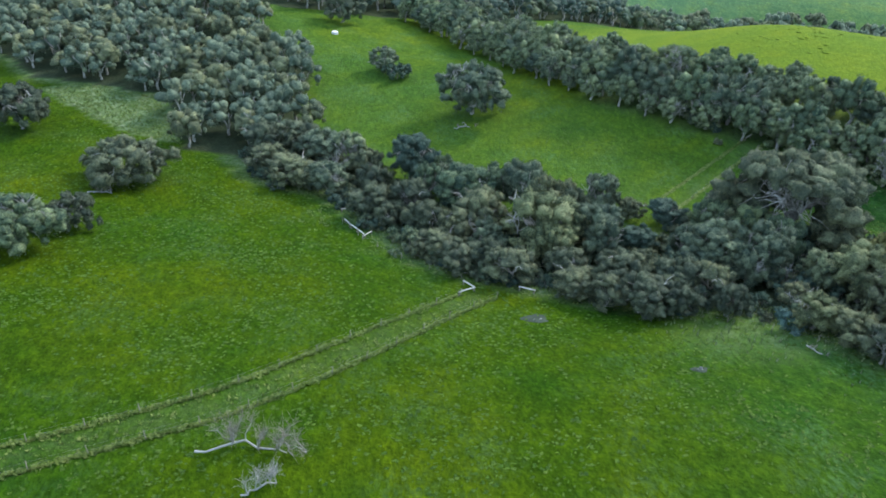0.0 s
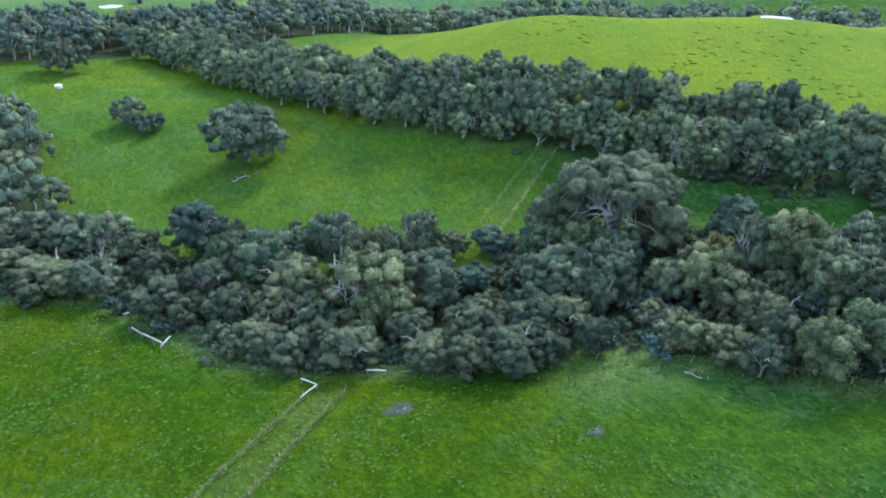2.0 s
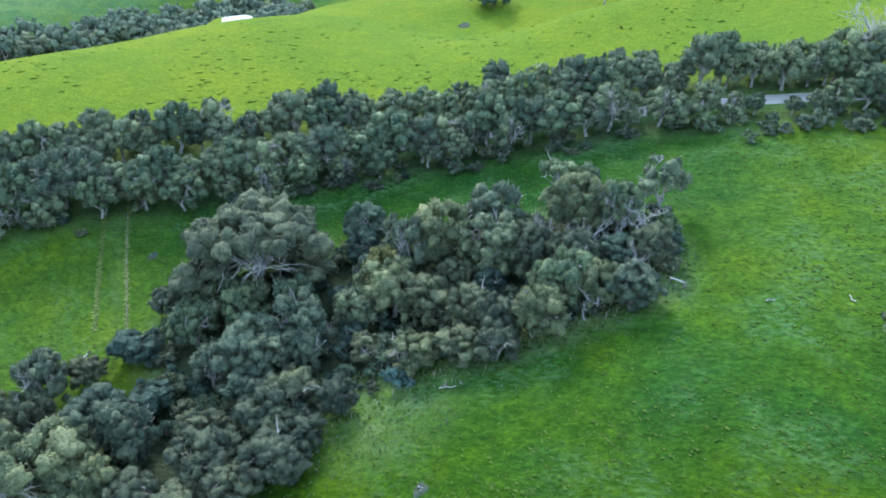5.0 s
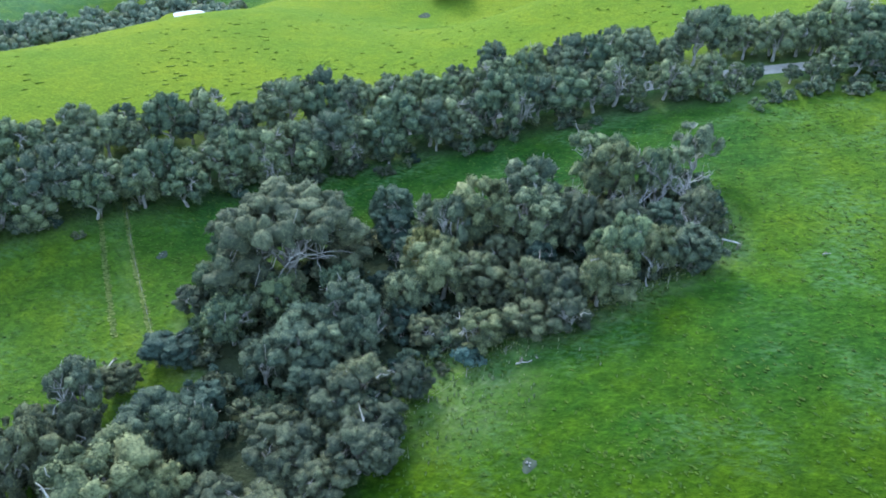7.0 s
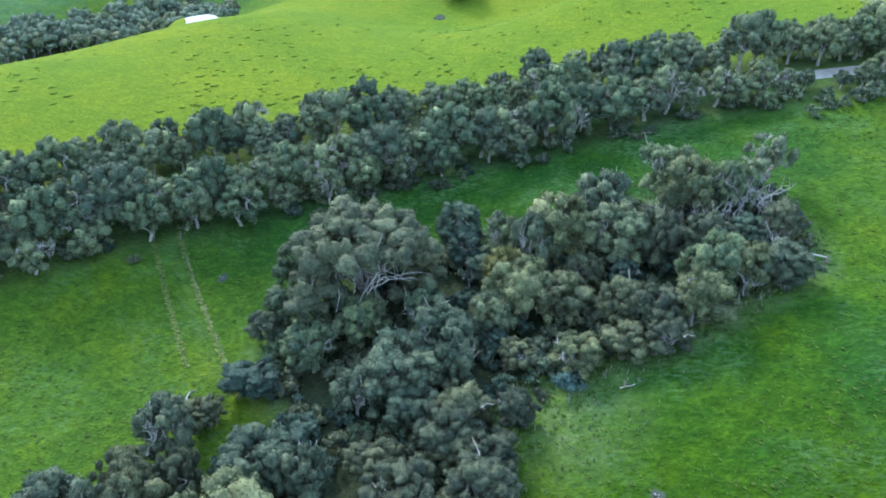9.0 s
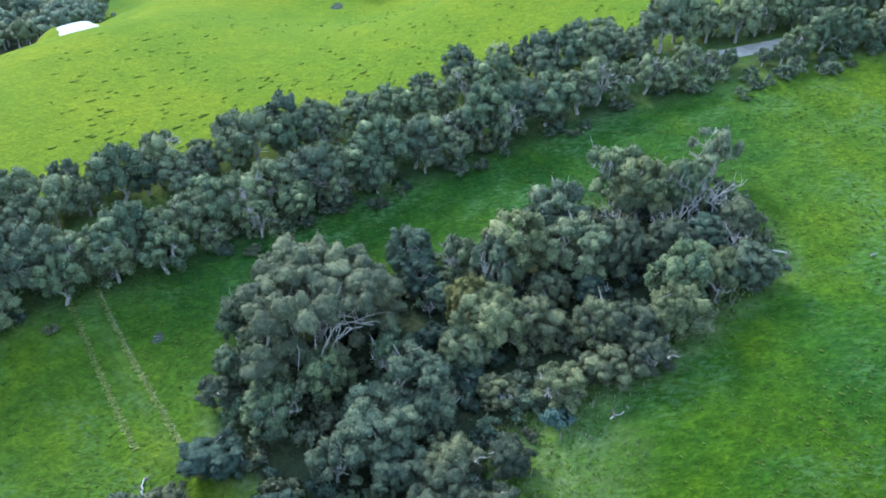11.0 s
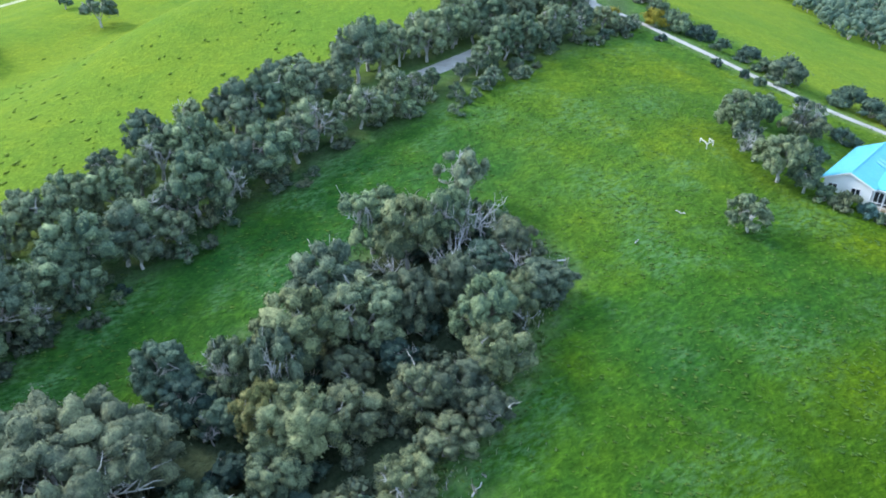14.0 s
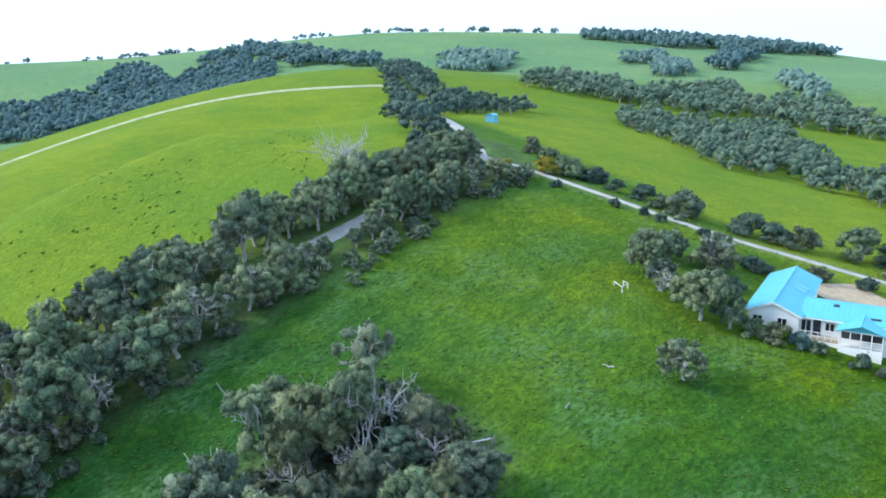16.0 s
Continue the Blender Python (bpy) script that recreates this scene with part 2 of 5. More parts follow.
HILLS = [
    (192, -68, 90, 6.8), (215, 45, 90, 22.9), (203, 147, 90, 12.8), (192, 260, 102, -4.9), (305, 135, 124, -16.9),
    (327, 0, 124, 6.4), (294, -135, 124, 0.2), (373, -282, 169, 20.6), (474, -68, 169, 55.7), (565, -226, 203, -24.2),
    (203, -294, 169, -28.6), (734, 169, 294, -70.2), (903, -339, 339, 50), (565, -677, 361, -27.5), (1355, -226, 565, -10.7),
    (1016, -1016, 565, 43.8), (226, -1242, 565, -13.5), (1468, 565, 565, 49.4), (-169, 169, 135, -10.3), (-113, 452, 248, -30.6),
    (339, 565, 282, 1), (-677, 339, 565, 0.4), (-339, -565, 565, 19.2),
]
GULLY = [
    (192, 116, 24, -8), (210, 81, 26, -6.5), (235, 51, 26, -6.5), (252, 13, 26, -6.5), (267, -27, 26, -6.5),
]
HOLLOWS = [(168, 83, 13, 3.0), (181, 71, 13, 3.0), (193, 59, 13, 3.0), (203, 42, 13, 3.0), (212, 26, 13, 3.0), (214, 121, 16, 3.5), (147, 307, 40, -11.0), (174, 264, 33, -9.3), (220, 224, 41, -1.6), (205, 180, 30, 0.8), (127, 355, 41, -15.5), (270, 293, 53, -13.2), (260, 183, 33, 0.0), (58, 245, 24, 6.0), (161, 177, 19, -0.4), (174, 145, 19, 0.0), (232, 110, 34, 0.0), (219, 174, 28, 5.7), (176, 213, 23, -4.0)]
FAR_EAST = [
    (1028, 147, 170, 8.3), (1337, 166, 230, 18.8), (1757, 191, 330, -6.5), (2355, 227, 450, 17.0), (3304, 285, 700, 13.4),
    (4701, 369, 1100, 66.0), (1029, 38, 170, 18.1), (1338, 23, 230, -7.8), (2357, -24, 450, -5.8), (3306, -69, 700, 11.5),
    (4704, -134, 1100, -54.4), (1015, -86, 170, -12.0), (2326, -311, 450, -12.4), (3262, -472, 700, -15.2), (4642, -709, 1100, -86.2),
    (982, -222, 170, -8.9), (1277, -316, 230, 6.5), (3154, -914, 700, -12.4),
]
FAR_SOUTHEAST = [
    (4488, -1338, 1100, 28.3), (925, -364, 170, 13.0), (1203, -501, 230, -7.4), (1580, -686, 330, 10.7), (2118, -951, 450, 18.2),
    (2970, -1371, 700, 47.8), (4226, -1989, 1100, 63.7), (844, -500, 170, -5.8), (1098, -678, 230, 10.8), (1932, -1265, 450, 7.1),
    (2709, -1811, 700, 8.0), (3854, -2617, 1100, -55.1), (744, -621, 170, -5.6), (1270, -1127, 330, -21.7), (1702, -1544, 450, -5.9),
    (2386, -2203, 700, -57.4), (3394, -3175, 1100, 16.9), (634, -720, 170, 4.4),
]
FAR_SOUTH = [
    (823, -965, 230, 7.6), (1080, -1298, 330, 11.2), (1447, -1772, 450, 9.2), (2028, -2524, 700, 69.6), (2884, -3632, 1100, 87.9),
    (677, -1064, 230, 14.4), (887, -1427, 330, 11.8), (1188, -1946, 450, -21.5), (1665, -2768, 700, 87.5), (2367, -3979, 1100, -104.6),
    (414, -849, 170, -10.5), (537, -1134, 230, -23.6), (704, -1519, 330, -52.0), (942, -2070, 450, -55.8), (1319, -2942, 700, -127.6),
    (1875, -4227, 1100, -242.7), (523, -25, 50, -7.0),
]
CREST = [(85, 225, 24, -1.5), (108, 206, 24, 7.5), (128, 190, 22, -3.0), (150, 182, 22, 4.5), (172, 172, 22, 4.2), (190, 160, 22, -1.5), (174, 192, 20, -6.0), (125, 215, 22, -5.5), (60, 235, 26, -3.0)]  # brow above the dam
LAND = np.array(SWELLS + HILLS + GULLY + CREST + HOLLOWS + FAR_EAST + FAR_SOUTHEAST + FAR_SOUTH)
PONDS = [(165, 179.5, 7.6, 6.0), (-6, 348, -24.0, 3.6)]


def height(x, y):
    x, y = np.asarray(x, float), np.asarray(y, float)
    d2 = (x[..., None] - LAND[:, 0]) ** 2 + (y[..., None] - LAND[:, 1]) ** 2
    z = (np.exp(-d2 / (2 * LAND[:, 2] ** 2)) * LAND[:, 3]).sum(-1)
    for px, py, pz, pr in PONDS:  # level hollows of the dams
        w = np.clip(1 - (np.hypot(x - px, y - py) - pr) / (1.1 * pr), 0, 1)
        w = w * w * (3 - 2 * w)
        z = z * (1 - w) + pz * w
    return z


def hz(x, y):
    return float(height(x, y))


def smooth_line(pts, step=2.0):
    """A polyline rounded and cut into short steps."""
    p = np.array(pts, float)
    for _ in range(2):
        q = [p[0]]
        for a, b in zip(p[:-1], p[1:]):
            q += [a * 0.75 + b * 0.25, a * 0.25 + b * 0.75]
        p = np.array(q + [p[-1]])
    seg = np.r_[0, np.cumsum(np.linalg.norm(np.diff(p, axis=0), axis=1))]
    s = np.linspace(0, seg[-1], max(2, int(seg[-1] / step) + 1))
    return np.stack([np.interp(s, seg, p[:, 0]), np.interp(s, seg, p[:, 1])], 1)


def inside(poly, x, y):
    x, y = np.asarray(x, float), np.asarray(y, float)
    r = np.zeros(x.shape, bool)
    p = np.array(poly, float)
    for (ax, ay), (bx, by) in zip(p, np.roll(p, -1, axis=0)):
        c = (ay > y) != (by > y)
        r ^= c & (x < (bx - ax) * (y - ay) / (by - ay + 1e-12) + ax)
    return r


def away(line, x, y):
    """Distance to a polyline."""
    x, y = np.asarray(x, float), np.asarray(y, float)
    best = np.full(x.shape, 1e9)
    p = np.array(line, float)
    for a, b in zip(p[:-1], p[1:]):
        d = b - a
        t = np.clip(((x - a[0]) * d[0] + (y - a[1]) * d[1]) / (d @ d + 1e-12), 0, 1)
        best = np.minimum(best, np.hypot(x - a[0] - t * d[0], y - a[1] - t * d[1]))
    return best


ROAD_LINE = [(52, 168), (66, 151), (84, 130), (99, 108), (110, 82), (118, 56), (124, 33), (131, 10), (141, -9), (158, -19), (169, -25), (182, -31), (196, -37), (222, -48), (250, -62), (330, -98)]
LANE_LINE = [(146, -13.5), (134, -16.2), (126, -17.2), (112, -19.6), (99, -21.7), (89, -24.5), (80, -29.5), (71, -33.5), (50, -44)]
HILL_TRACK = [(392, 128), (384, 100), (377, 72), (372, 42), (364, 0), (346, -38), (331, -66), (326, -92)]
COPSE_WEST = [(-34, 140), (-28, 131), (-14, 127), (-10, 121), (-2, 109), (3, 100), (10, 95), (19, 90), (28, 85), (37, 82), (44, 83), (45, 97), (38, 108), (26, 112), (12, 119), (-1, 132), (-8, 140), (-20, 150), (-30, 150)]
COPSE_EAST = [(43, 84), (48, 77), (53, 69), (55, 63), (61, 55), (67, 47), (75, 48), (82, 53), (82, 66), (78, 77), (73, 88), (68, 99), (61, 107), (52, 110), (45, 107), (40, 100), (40, 92)]
FOREST = [(-45, 141), (-30, 140), (-20, 150), (-21, 158), (-26, 171), (-24, 181), (-25, 192), (-38, 214), (-52, 240), (-66, 275), (-130, 285), (-150, 230), (-100, 190), (-88, 175), (-56, 168), (-49, 154)]
FAR_BELT = [(-62, 266), (-40, 246), (-8, 250), (8, 258), (40, 270), (84, 298), (96, 340), (50, 332), (17, 308), (-3, 294), (-14, 305), (-24, 326), (-34, 304), (-66, 300)]
BACK_BELT = [(60, 332), (110, 335), (146, 338), (172, 306), (215, 288), (236, 290), (262, 258), (285, 230), (312, 245), (330, 285), (303, 306), (268, 320), (240, 318), (200, 330), (172, 352), (143, 360), (105, 362), (60, 352)]
TRACK_MIDDLE = [(-59, 41), (-37.3, 49.6), (-19, 58.1), (-8.1, 67.5), (3.2, 79.4), (9.8, 86)]
FENCE_MIDDLE = [(70, 136), (59, 127), (45, 115)]
PALE_PATCH = [(-84, 168), (-70, 156), (-57, 146), (-46, 143), (-50, 156), (-58, 167), (-74, 172)]


# ---- ground: one sheet to the horizon ----
def axis(centre, reach, step, far, grow=1.07):
    a = list(np.arange(0, reach, step))
    s = step
    while a[-1] < far:
        s *= grow
        a.append(a[-1] + s)
    a = np.array(a)
    return centre + np.r_[-a[:0:-1], a]


def mesh_object(name, verts, faces, mat=None, parent=None, smooth=False):
    me = bpy.data.meshes.new(name)
    me.from_pydata(np.asarray(verts, float).tolist() if not isinstance(verts, list) else verts, [], faces if isinstance(faces, list) else np.asarray(faces).tolist())
    if mat:
        me.materials.append(mat)
    if smooth:
        me.polygons.foreach_set("use_smooth", np.ones(len(me.polygons), bool))
    me.update()
    ob = new(name, me)
    if parent:
        ob.parent = parent
    return ob


def lay_cover(ob, x, y):
    # cover: hill pasture, rough dry grass, woodland litter with tree shade painted in
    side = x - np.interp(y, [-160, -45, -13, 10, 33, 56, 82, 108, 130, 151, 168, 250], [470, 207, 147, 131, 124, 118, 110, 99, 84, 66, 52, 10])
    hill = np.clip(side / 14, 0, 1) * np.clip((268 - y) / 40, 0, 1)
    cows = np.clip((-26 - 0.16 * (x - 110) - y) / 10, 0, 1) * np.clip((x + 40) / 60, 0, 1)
    # hill tone fades with distance, imitating haze in the grass colour
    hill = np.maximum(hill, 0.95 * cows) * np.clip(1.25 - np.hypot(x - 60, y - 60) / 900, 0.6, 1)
    # the paddock below the copse is older, olive pasture; the one behind it takes part of the hill's sunlit colour
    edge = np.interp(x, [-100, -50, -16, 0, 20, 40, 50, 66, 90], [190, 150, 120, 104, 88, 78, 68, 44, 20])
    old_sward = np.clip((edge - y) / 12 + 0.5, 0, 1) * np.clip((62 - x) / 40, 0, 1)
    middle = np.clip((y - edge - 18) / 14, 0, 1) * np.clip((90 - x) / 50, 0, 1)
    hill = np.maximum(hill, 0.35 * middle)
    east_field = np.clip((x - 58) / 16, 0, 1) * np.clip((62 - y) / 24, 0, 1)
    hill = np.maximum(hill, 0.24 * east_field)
    rough = np.zeros(x.shape)
    for line, reach, amount in ((ROAD_LINE[:10], 13, 0.5), (LANE_LINE, 3.5, 0.6), (COPSE_WEST[:11], 4.5, 0.95), (COPSE_EAST + COPSE_EAST[:1], 4.5, 0.75), (FOREST[-5:], 3, 0.8), (TRACK_MIDDLE, 2.6, 0.18), (FENCE_MIDDLE, 1.6, 0.15)):
        rough = np.maximum(rough, amount * np.clip(1 - away(line, x, y) / reach, 0, 1) ** 0.7)
    rough[inside(PALE_PATCH, x, y)] = 1.0
    pocket = np.hypot(x - 43, (y - 74)) / 8
    rough = np.maximum(rough, 0.4 * np.clip(1.4 - pocket, 0, 1))
    litter_shade = np.zeros(x.shape)
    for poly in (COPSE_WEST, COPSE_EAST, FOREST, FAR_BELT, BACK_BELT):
        litter_shade[inside(poly, x, y)] = 0.9
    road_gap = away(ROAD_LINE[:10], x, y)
    litter_shade = np.maximum(litter_shade, 0.55 * np.clip(1 - np.abs(road_gap - 6.5) / 4.5, 0, 1))
    col = np.stack([hill, rough, litter_shade, old_sward], 1).astype(np.float32)
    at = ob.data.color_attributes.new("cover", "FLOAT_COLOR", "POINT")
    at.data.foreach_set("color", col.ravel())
    # amount of painted haze, growing with distance and past the northern belt
    far_haze = np.clip(np.maximum((np.hypot(x - 20, y - 80) - 420) / 260, (y - 318) / 80), 0, 1) * 0.75
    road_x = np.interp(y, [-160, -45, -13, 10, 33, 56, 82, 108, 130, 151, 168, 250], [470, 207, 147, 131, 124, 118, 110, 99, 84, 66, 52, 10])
    # painted tree shade: strongest beside the road row, fading towards the copse
    row_shade = np.clip((x - 30) / 20, 0, 1) * np.clip((road_x - 5 - x) / 4, 0, 1) * np.clip(1.3 - (road_x - 6 - x) / 26, 0, 1) * np.clip((y - 22) / 45, 0, 1) * np.clip((150 - y) / 25, 0, 1)
    kind = np.stack([far_haze, 0.5 * row_shade, 0 * row_shade, 1 + 0 * row_shade], 1).astype(np.float32)
    at = ob.data.color_attributes.new("haze_shade_tint", "FLOAT_COLOR", "POINT")
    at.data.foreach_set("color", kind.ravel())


def build_ground():
    xs, ys = axis(45, 165, 1.6, 3600), axis(95, 175, 1.6, 3600)
    gx, gy = np.meshgrid(xs, ys)
    gz = height(gx, gy)
    w, h = len(xs), len(ys)
    idx = np.arange(w * h).reshape(h, w)
    faces = np.stack([idx[:-1, :-1], idx[:-1, 1:], idx[1:, 1:], idx[1:, :-1]], -1).reshape(-1, 4)
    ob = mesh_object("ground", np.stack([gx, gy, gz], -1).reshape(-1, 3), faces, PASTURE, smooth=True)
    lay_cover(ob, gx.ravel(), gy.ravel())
    tagged(ob, "rolling green pasture with rough dry grass by the trees", "ground", kind="structure")
    return ob


build_ground()


def ribbon(name, line, width, mat, label, category, lift=0.10, wander=0.3, kind="structure"):
    """A strip that follows the ground, crowned a little in the middle."""
    p = smooth_line(line, 1.5)
    d = np.gradient(p, axis=0)
    d /= np.linalg.norm(d, axis=1)[:, None]
    nrm = np.stack([-d[:, 1], d[:, 0]], 1)
    rng = np.random.default_rng(len(p))
    cols = 7
    off = np.linspace(-0.5, 0.5, cols)
    verts = []
    for i in range(len(p)):
        j = rng.normal(0, wander * 0.3, 2)
        for k, o in enumerate(off):
            e = o * width + (j[0] if k == 0 else j[1] if k == cols - 1 else 0)
            q = p[i] + nrm[i] * e
            edge = k in (0, cols - 1)
            verts.append((q[0], q[1], hz(*q) + (-0.15 if edge else lift + 0.06 * (1 - 4 * o * o))))
    faces = [(i * cols + k, i * cols + k + 1, (i + 1) * cols + k + 1, (i + 1) * cols + k) for i in range(len(p) - 1) for k in range(cols - 1)]
    ob = mesh_object(name, verts, faces, mat, smooth=True)
    return tagged(ob, label, category, kind=kind)


ribbon("road", ROAD_LINE, 4.6, GRAVEL, "pale unsealed gravel road between the tree rows", "road")
ribbon("lane", LANE_LINE, 2.1, GRAVEL, "pale gravel farm lane beside a hedge line", "road")
ribbon("hill_track", HILL_TRACK, 5.4, TRACK, "pale vehicle track along the hill", "track", lift=0.5)


# ---- trees ----
def icosphere(sub):
    bm = bmesh.new()
    bmesh.ops.create_icosphere(bm, subdivisions=sub, radius=1.0)
    v = np.array([x.co[:] for x in bm.verts])
    f = np.array([[q.index for q in x.verts] for x in bm.faces])
    bm.free()
    return v, f


ICO = {0: icosphere(1), 1: icosphere(2), 2: icosphere(3)}


def tube(path, radii, sides=6):
    """A tapered round limb along a path."""
    path = np.array(path, float)
    verts, faces = [], []
    for i, (p, r) in enumerate(zip(path, radii)):
        d = path[min(i + 1, len(path) - 1)] - path[max(i - 1, 0)]
        d /= np.linalg.norm(d) + 1e-9
        a = np.cross(d, (0.3, 0.9, 0.2))
        a /= np.linalg.norm(a) + 1e-9
        b = np.cross(d, a)
        for k in range(sides):
            t = 2 * math.pi * k / sides
            verts.append(p + r * (a * math.cos(t) + b * math.sin(t)))
    for i in range(len(path) - 1):
        for k in range(sides):
            a, b = i * sides + k, i * sides + (k + 1) % sides
            faces.append((a, b, b + sides, a + sides))
    faces.append(tuple(range((len(path) - 1) * sides, len(path) * sides)))
    return verts, faces


class Pile:
    """Gathers pieces of one mesh."""

    def __init__(self):
        self.v, self.f, self.n = [], [], 0

    def add(self, verts, faces):
        self.v.append(np.asarray(verts, float).reshape(-1, 3))
        self.f += [tuple(int(i) + self.n for i in q) for q in faces]
        self.n += len(self.v[-1])

    def mesh(self, name, mat, parent=None, smooth=False):
        return mesh_object(name, np.concatenate(self.v), self.f, mat, parent, smooth)


def bent(rng, a, b, sag=0.15, n=5):
    """A crooked path from a to b."""
    a, b = np.array(a, float), np.array(b, float)
    s = np.linspace(0, 1, n)[:, None]
    size = np.linalg.norm(b - a)
    w = rng.normal(0, 0.05 * size, (n, 3))
    w[0] = w[-1] = 0
    p = a + (b - a) * s + w
    p[:, 2] += sag * size * np.sin(s[:, 0] * math.pi)
    return p


def leaf_sprays(rng, pile, p, n, size):
    """Flat sprays of leaves at places p, facing n."""
    k = len(p)
    n = n / np.linalg.norm(n, axis=1)[:, None]
    a = np.cross(n, rng.normal(0, 1, (k, 3)))
    a /= np.linalg.norm(a, axis=1)[:, None]
    b = np.cross(n, a)
    s = rng.uniform(0.55, 1.35, k) * size
    e1, e2 = a * s[:, None], b * (s * rng.uniform(0.5, 0.9, k))[:, None]
    pile.add(np.stack([p - e1 - 0.6 * e2, p + e1 - 0.6 * e2, p + 1.2 * e2], 1).reshape(-1, 3), np.arange(k * 3).reshape(-1, 3))


def leaf_clump(rng, pile, c, r, leaves, size, core=0, squash=0.8):
    """A ragged billow of foliage: many leaf sprays round a small dense heart."""
    v, f = ICO[core]
    shape = rng.uniform(0.78, 1.22, 3)
    bump = 1 + 0.16 * np.sin(v @ rng.normal(0, 3.5, 3) + rng.uniform(0, 6)) + rng.normal(0, 0.08, len(v))
    q = v * shape * bump[:, None] * r * 0.70
    q[:, 2] *= squash
    pile.add(q + c, f)
    d = rng.normal(0, 1, (leaves, 3))
    d[:, 2] += 0.35
    d /= np.linalg.norm(d, axis=1)[:, None]
    lobe = 1 + 0.20 * np.sin(d @ rng.normal(0, 4.2, 3) + rng.uniform(0, 6)) + 0.12 * np.sin(d @ rng.normal(0, 7.0, 3))
    p = d * shape * (r * lobe * rng.uniform(0.66, 1.10, leaves))[:, None]
    p[:, 2] *= squash
    leaf_sprays(rng, pile, p + c, d + rng.normal(0, 0.38, (leaves, 3)), size)


def billow(rng, pile, c, r, leaves, size, sub=2, squash=0.92):
    """A ragged head of foliage: crowded lobes, drooping at the rim and open below, wrapped in small sprays."""
    v, f = ICO[sub]
    n = int(rng.integers(11, 17))
    lump = rng.normal(0, 1, (n, 3)) + (0, 0, 0.30)
    lump /= np.linalg.norm(lump, axis=1)[:, None]
    tall = rng.uniform(0.35, 1.35, n)
    shape = np.array((*rng.uniform(0.75, 1.3, 2), squash * rng.uniform(0.75, 1.3)))

    def reach(d):
        near = np.clip((d @ lump.T - 0.74) / 0.26, 0, 1)
        return 0.58 + 0.44 * (near * tall).max(1)

    q = v * (reach(v) * (1 + rng.normal(0, 0.09, len(v))) * r * 0.86)[:, None] * shape
    keep = v[f].mean(1)[:, 2] > -0.50
    pile.add(q + c, f[keep])
    if leaves:
        d = rng.normal(0, 1, (leaves, 3))
        d[:, 2] += 0.2
        d /= np.linalg.norm(d, axis=1)[:, None]
        p = d * (reach(d) * r * rng.uniform(0.78, 1.16, leaves))[:, None] * shape
        p[:, 2] -= np.where(d[:, 2] < 0.2, rng.uniform(0, 0.35, leaves), 0) * r
        leaf_sprays(rng, pile, p + c, d / shape + rng.normal(0, 0.45, (leaves, 3)), size)


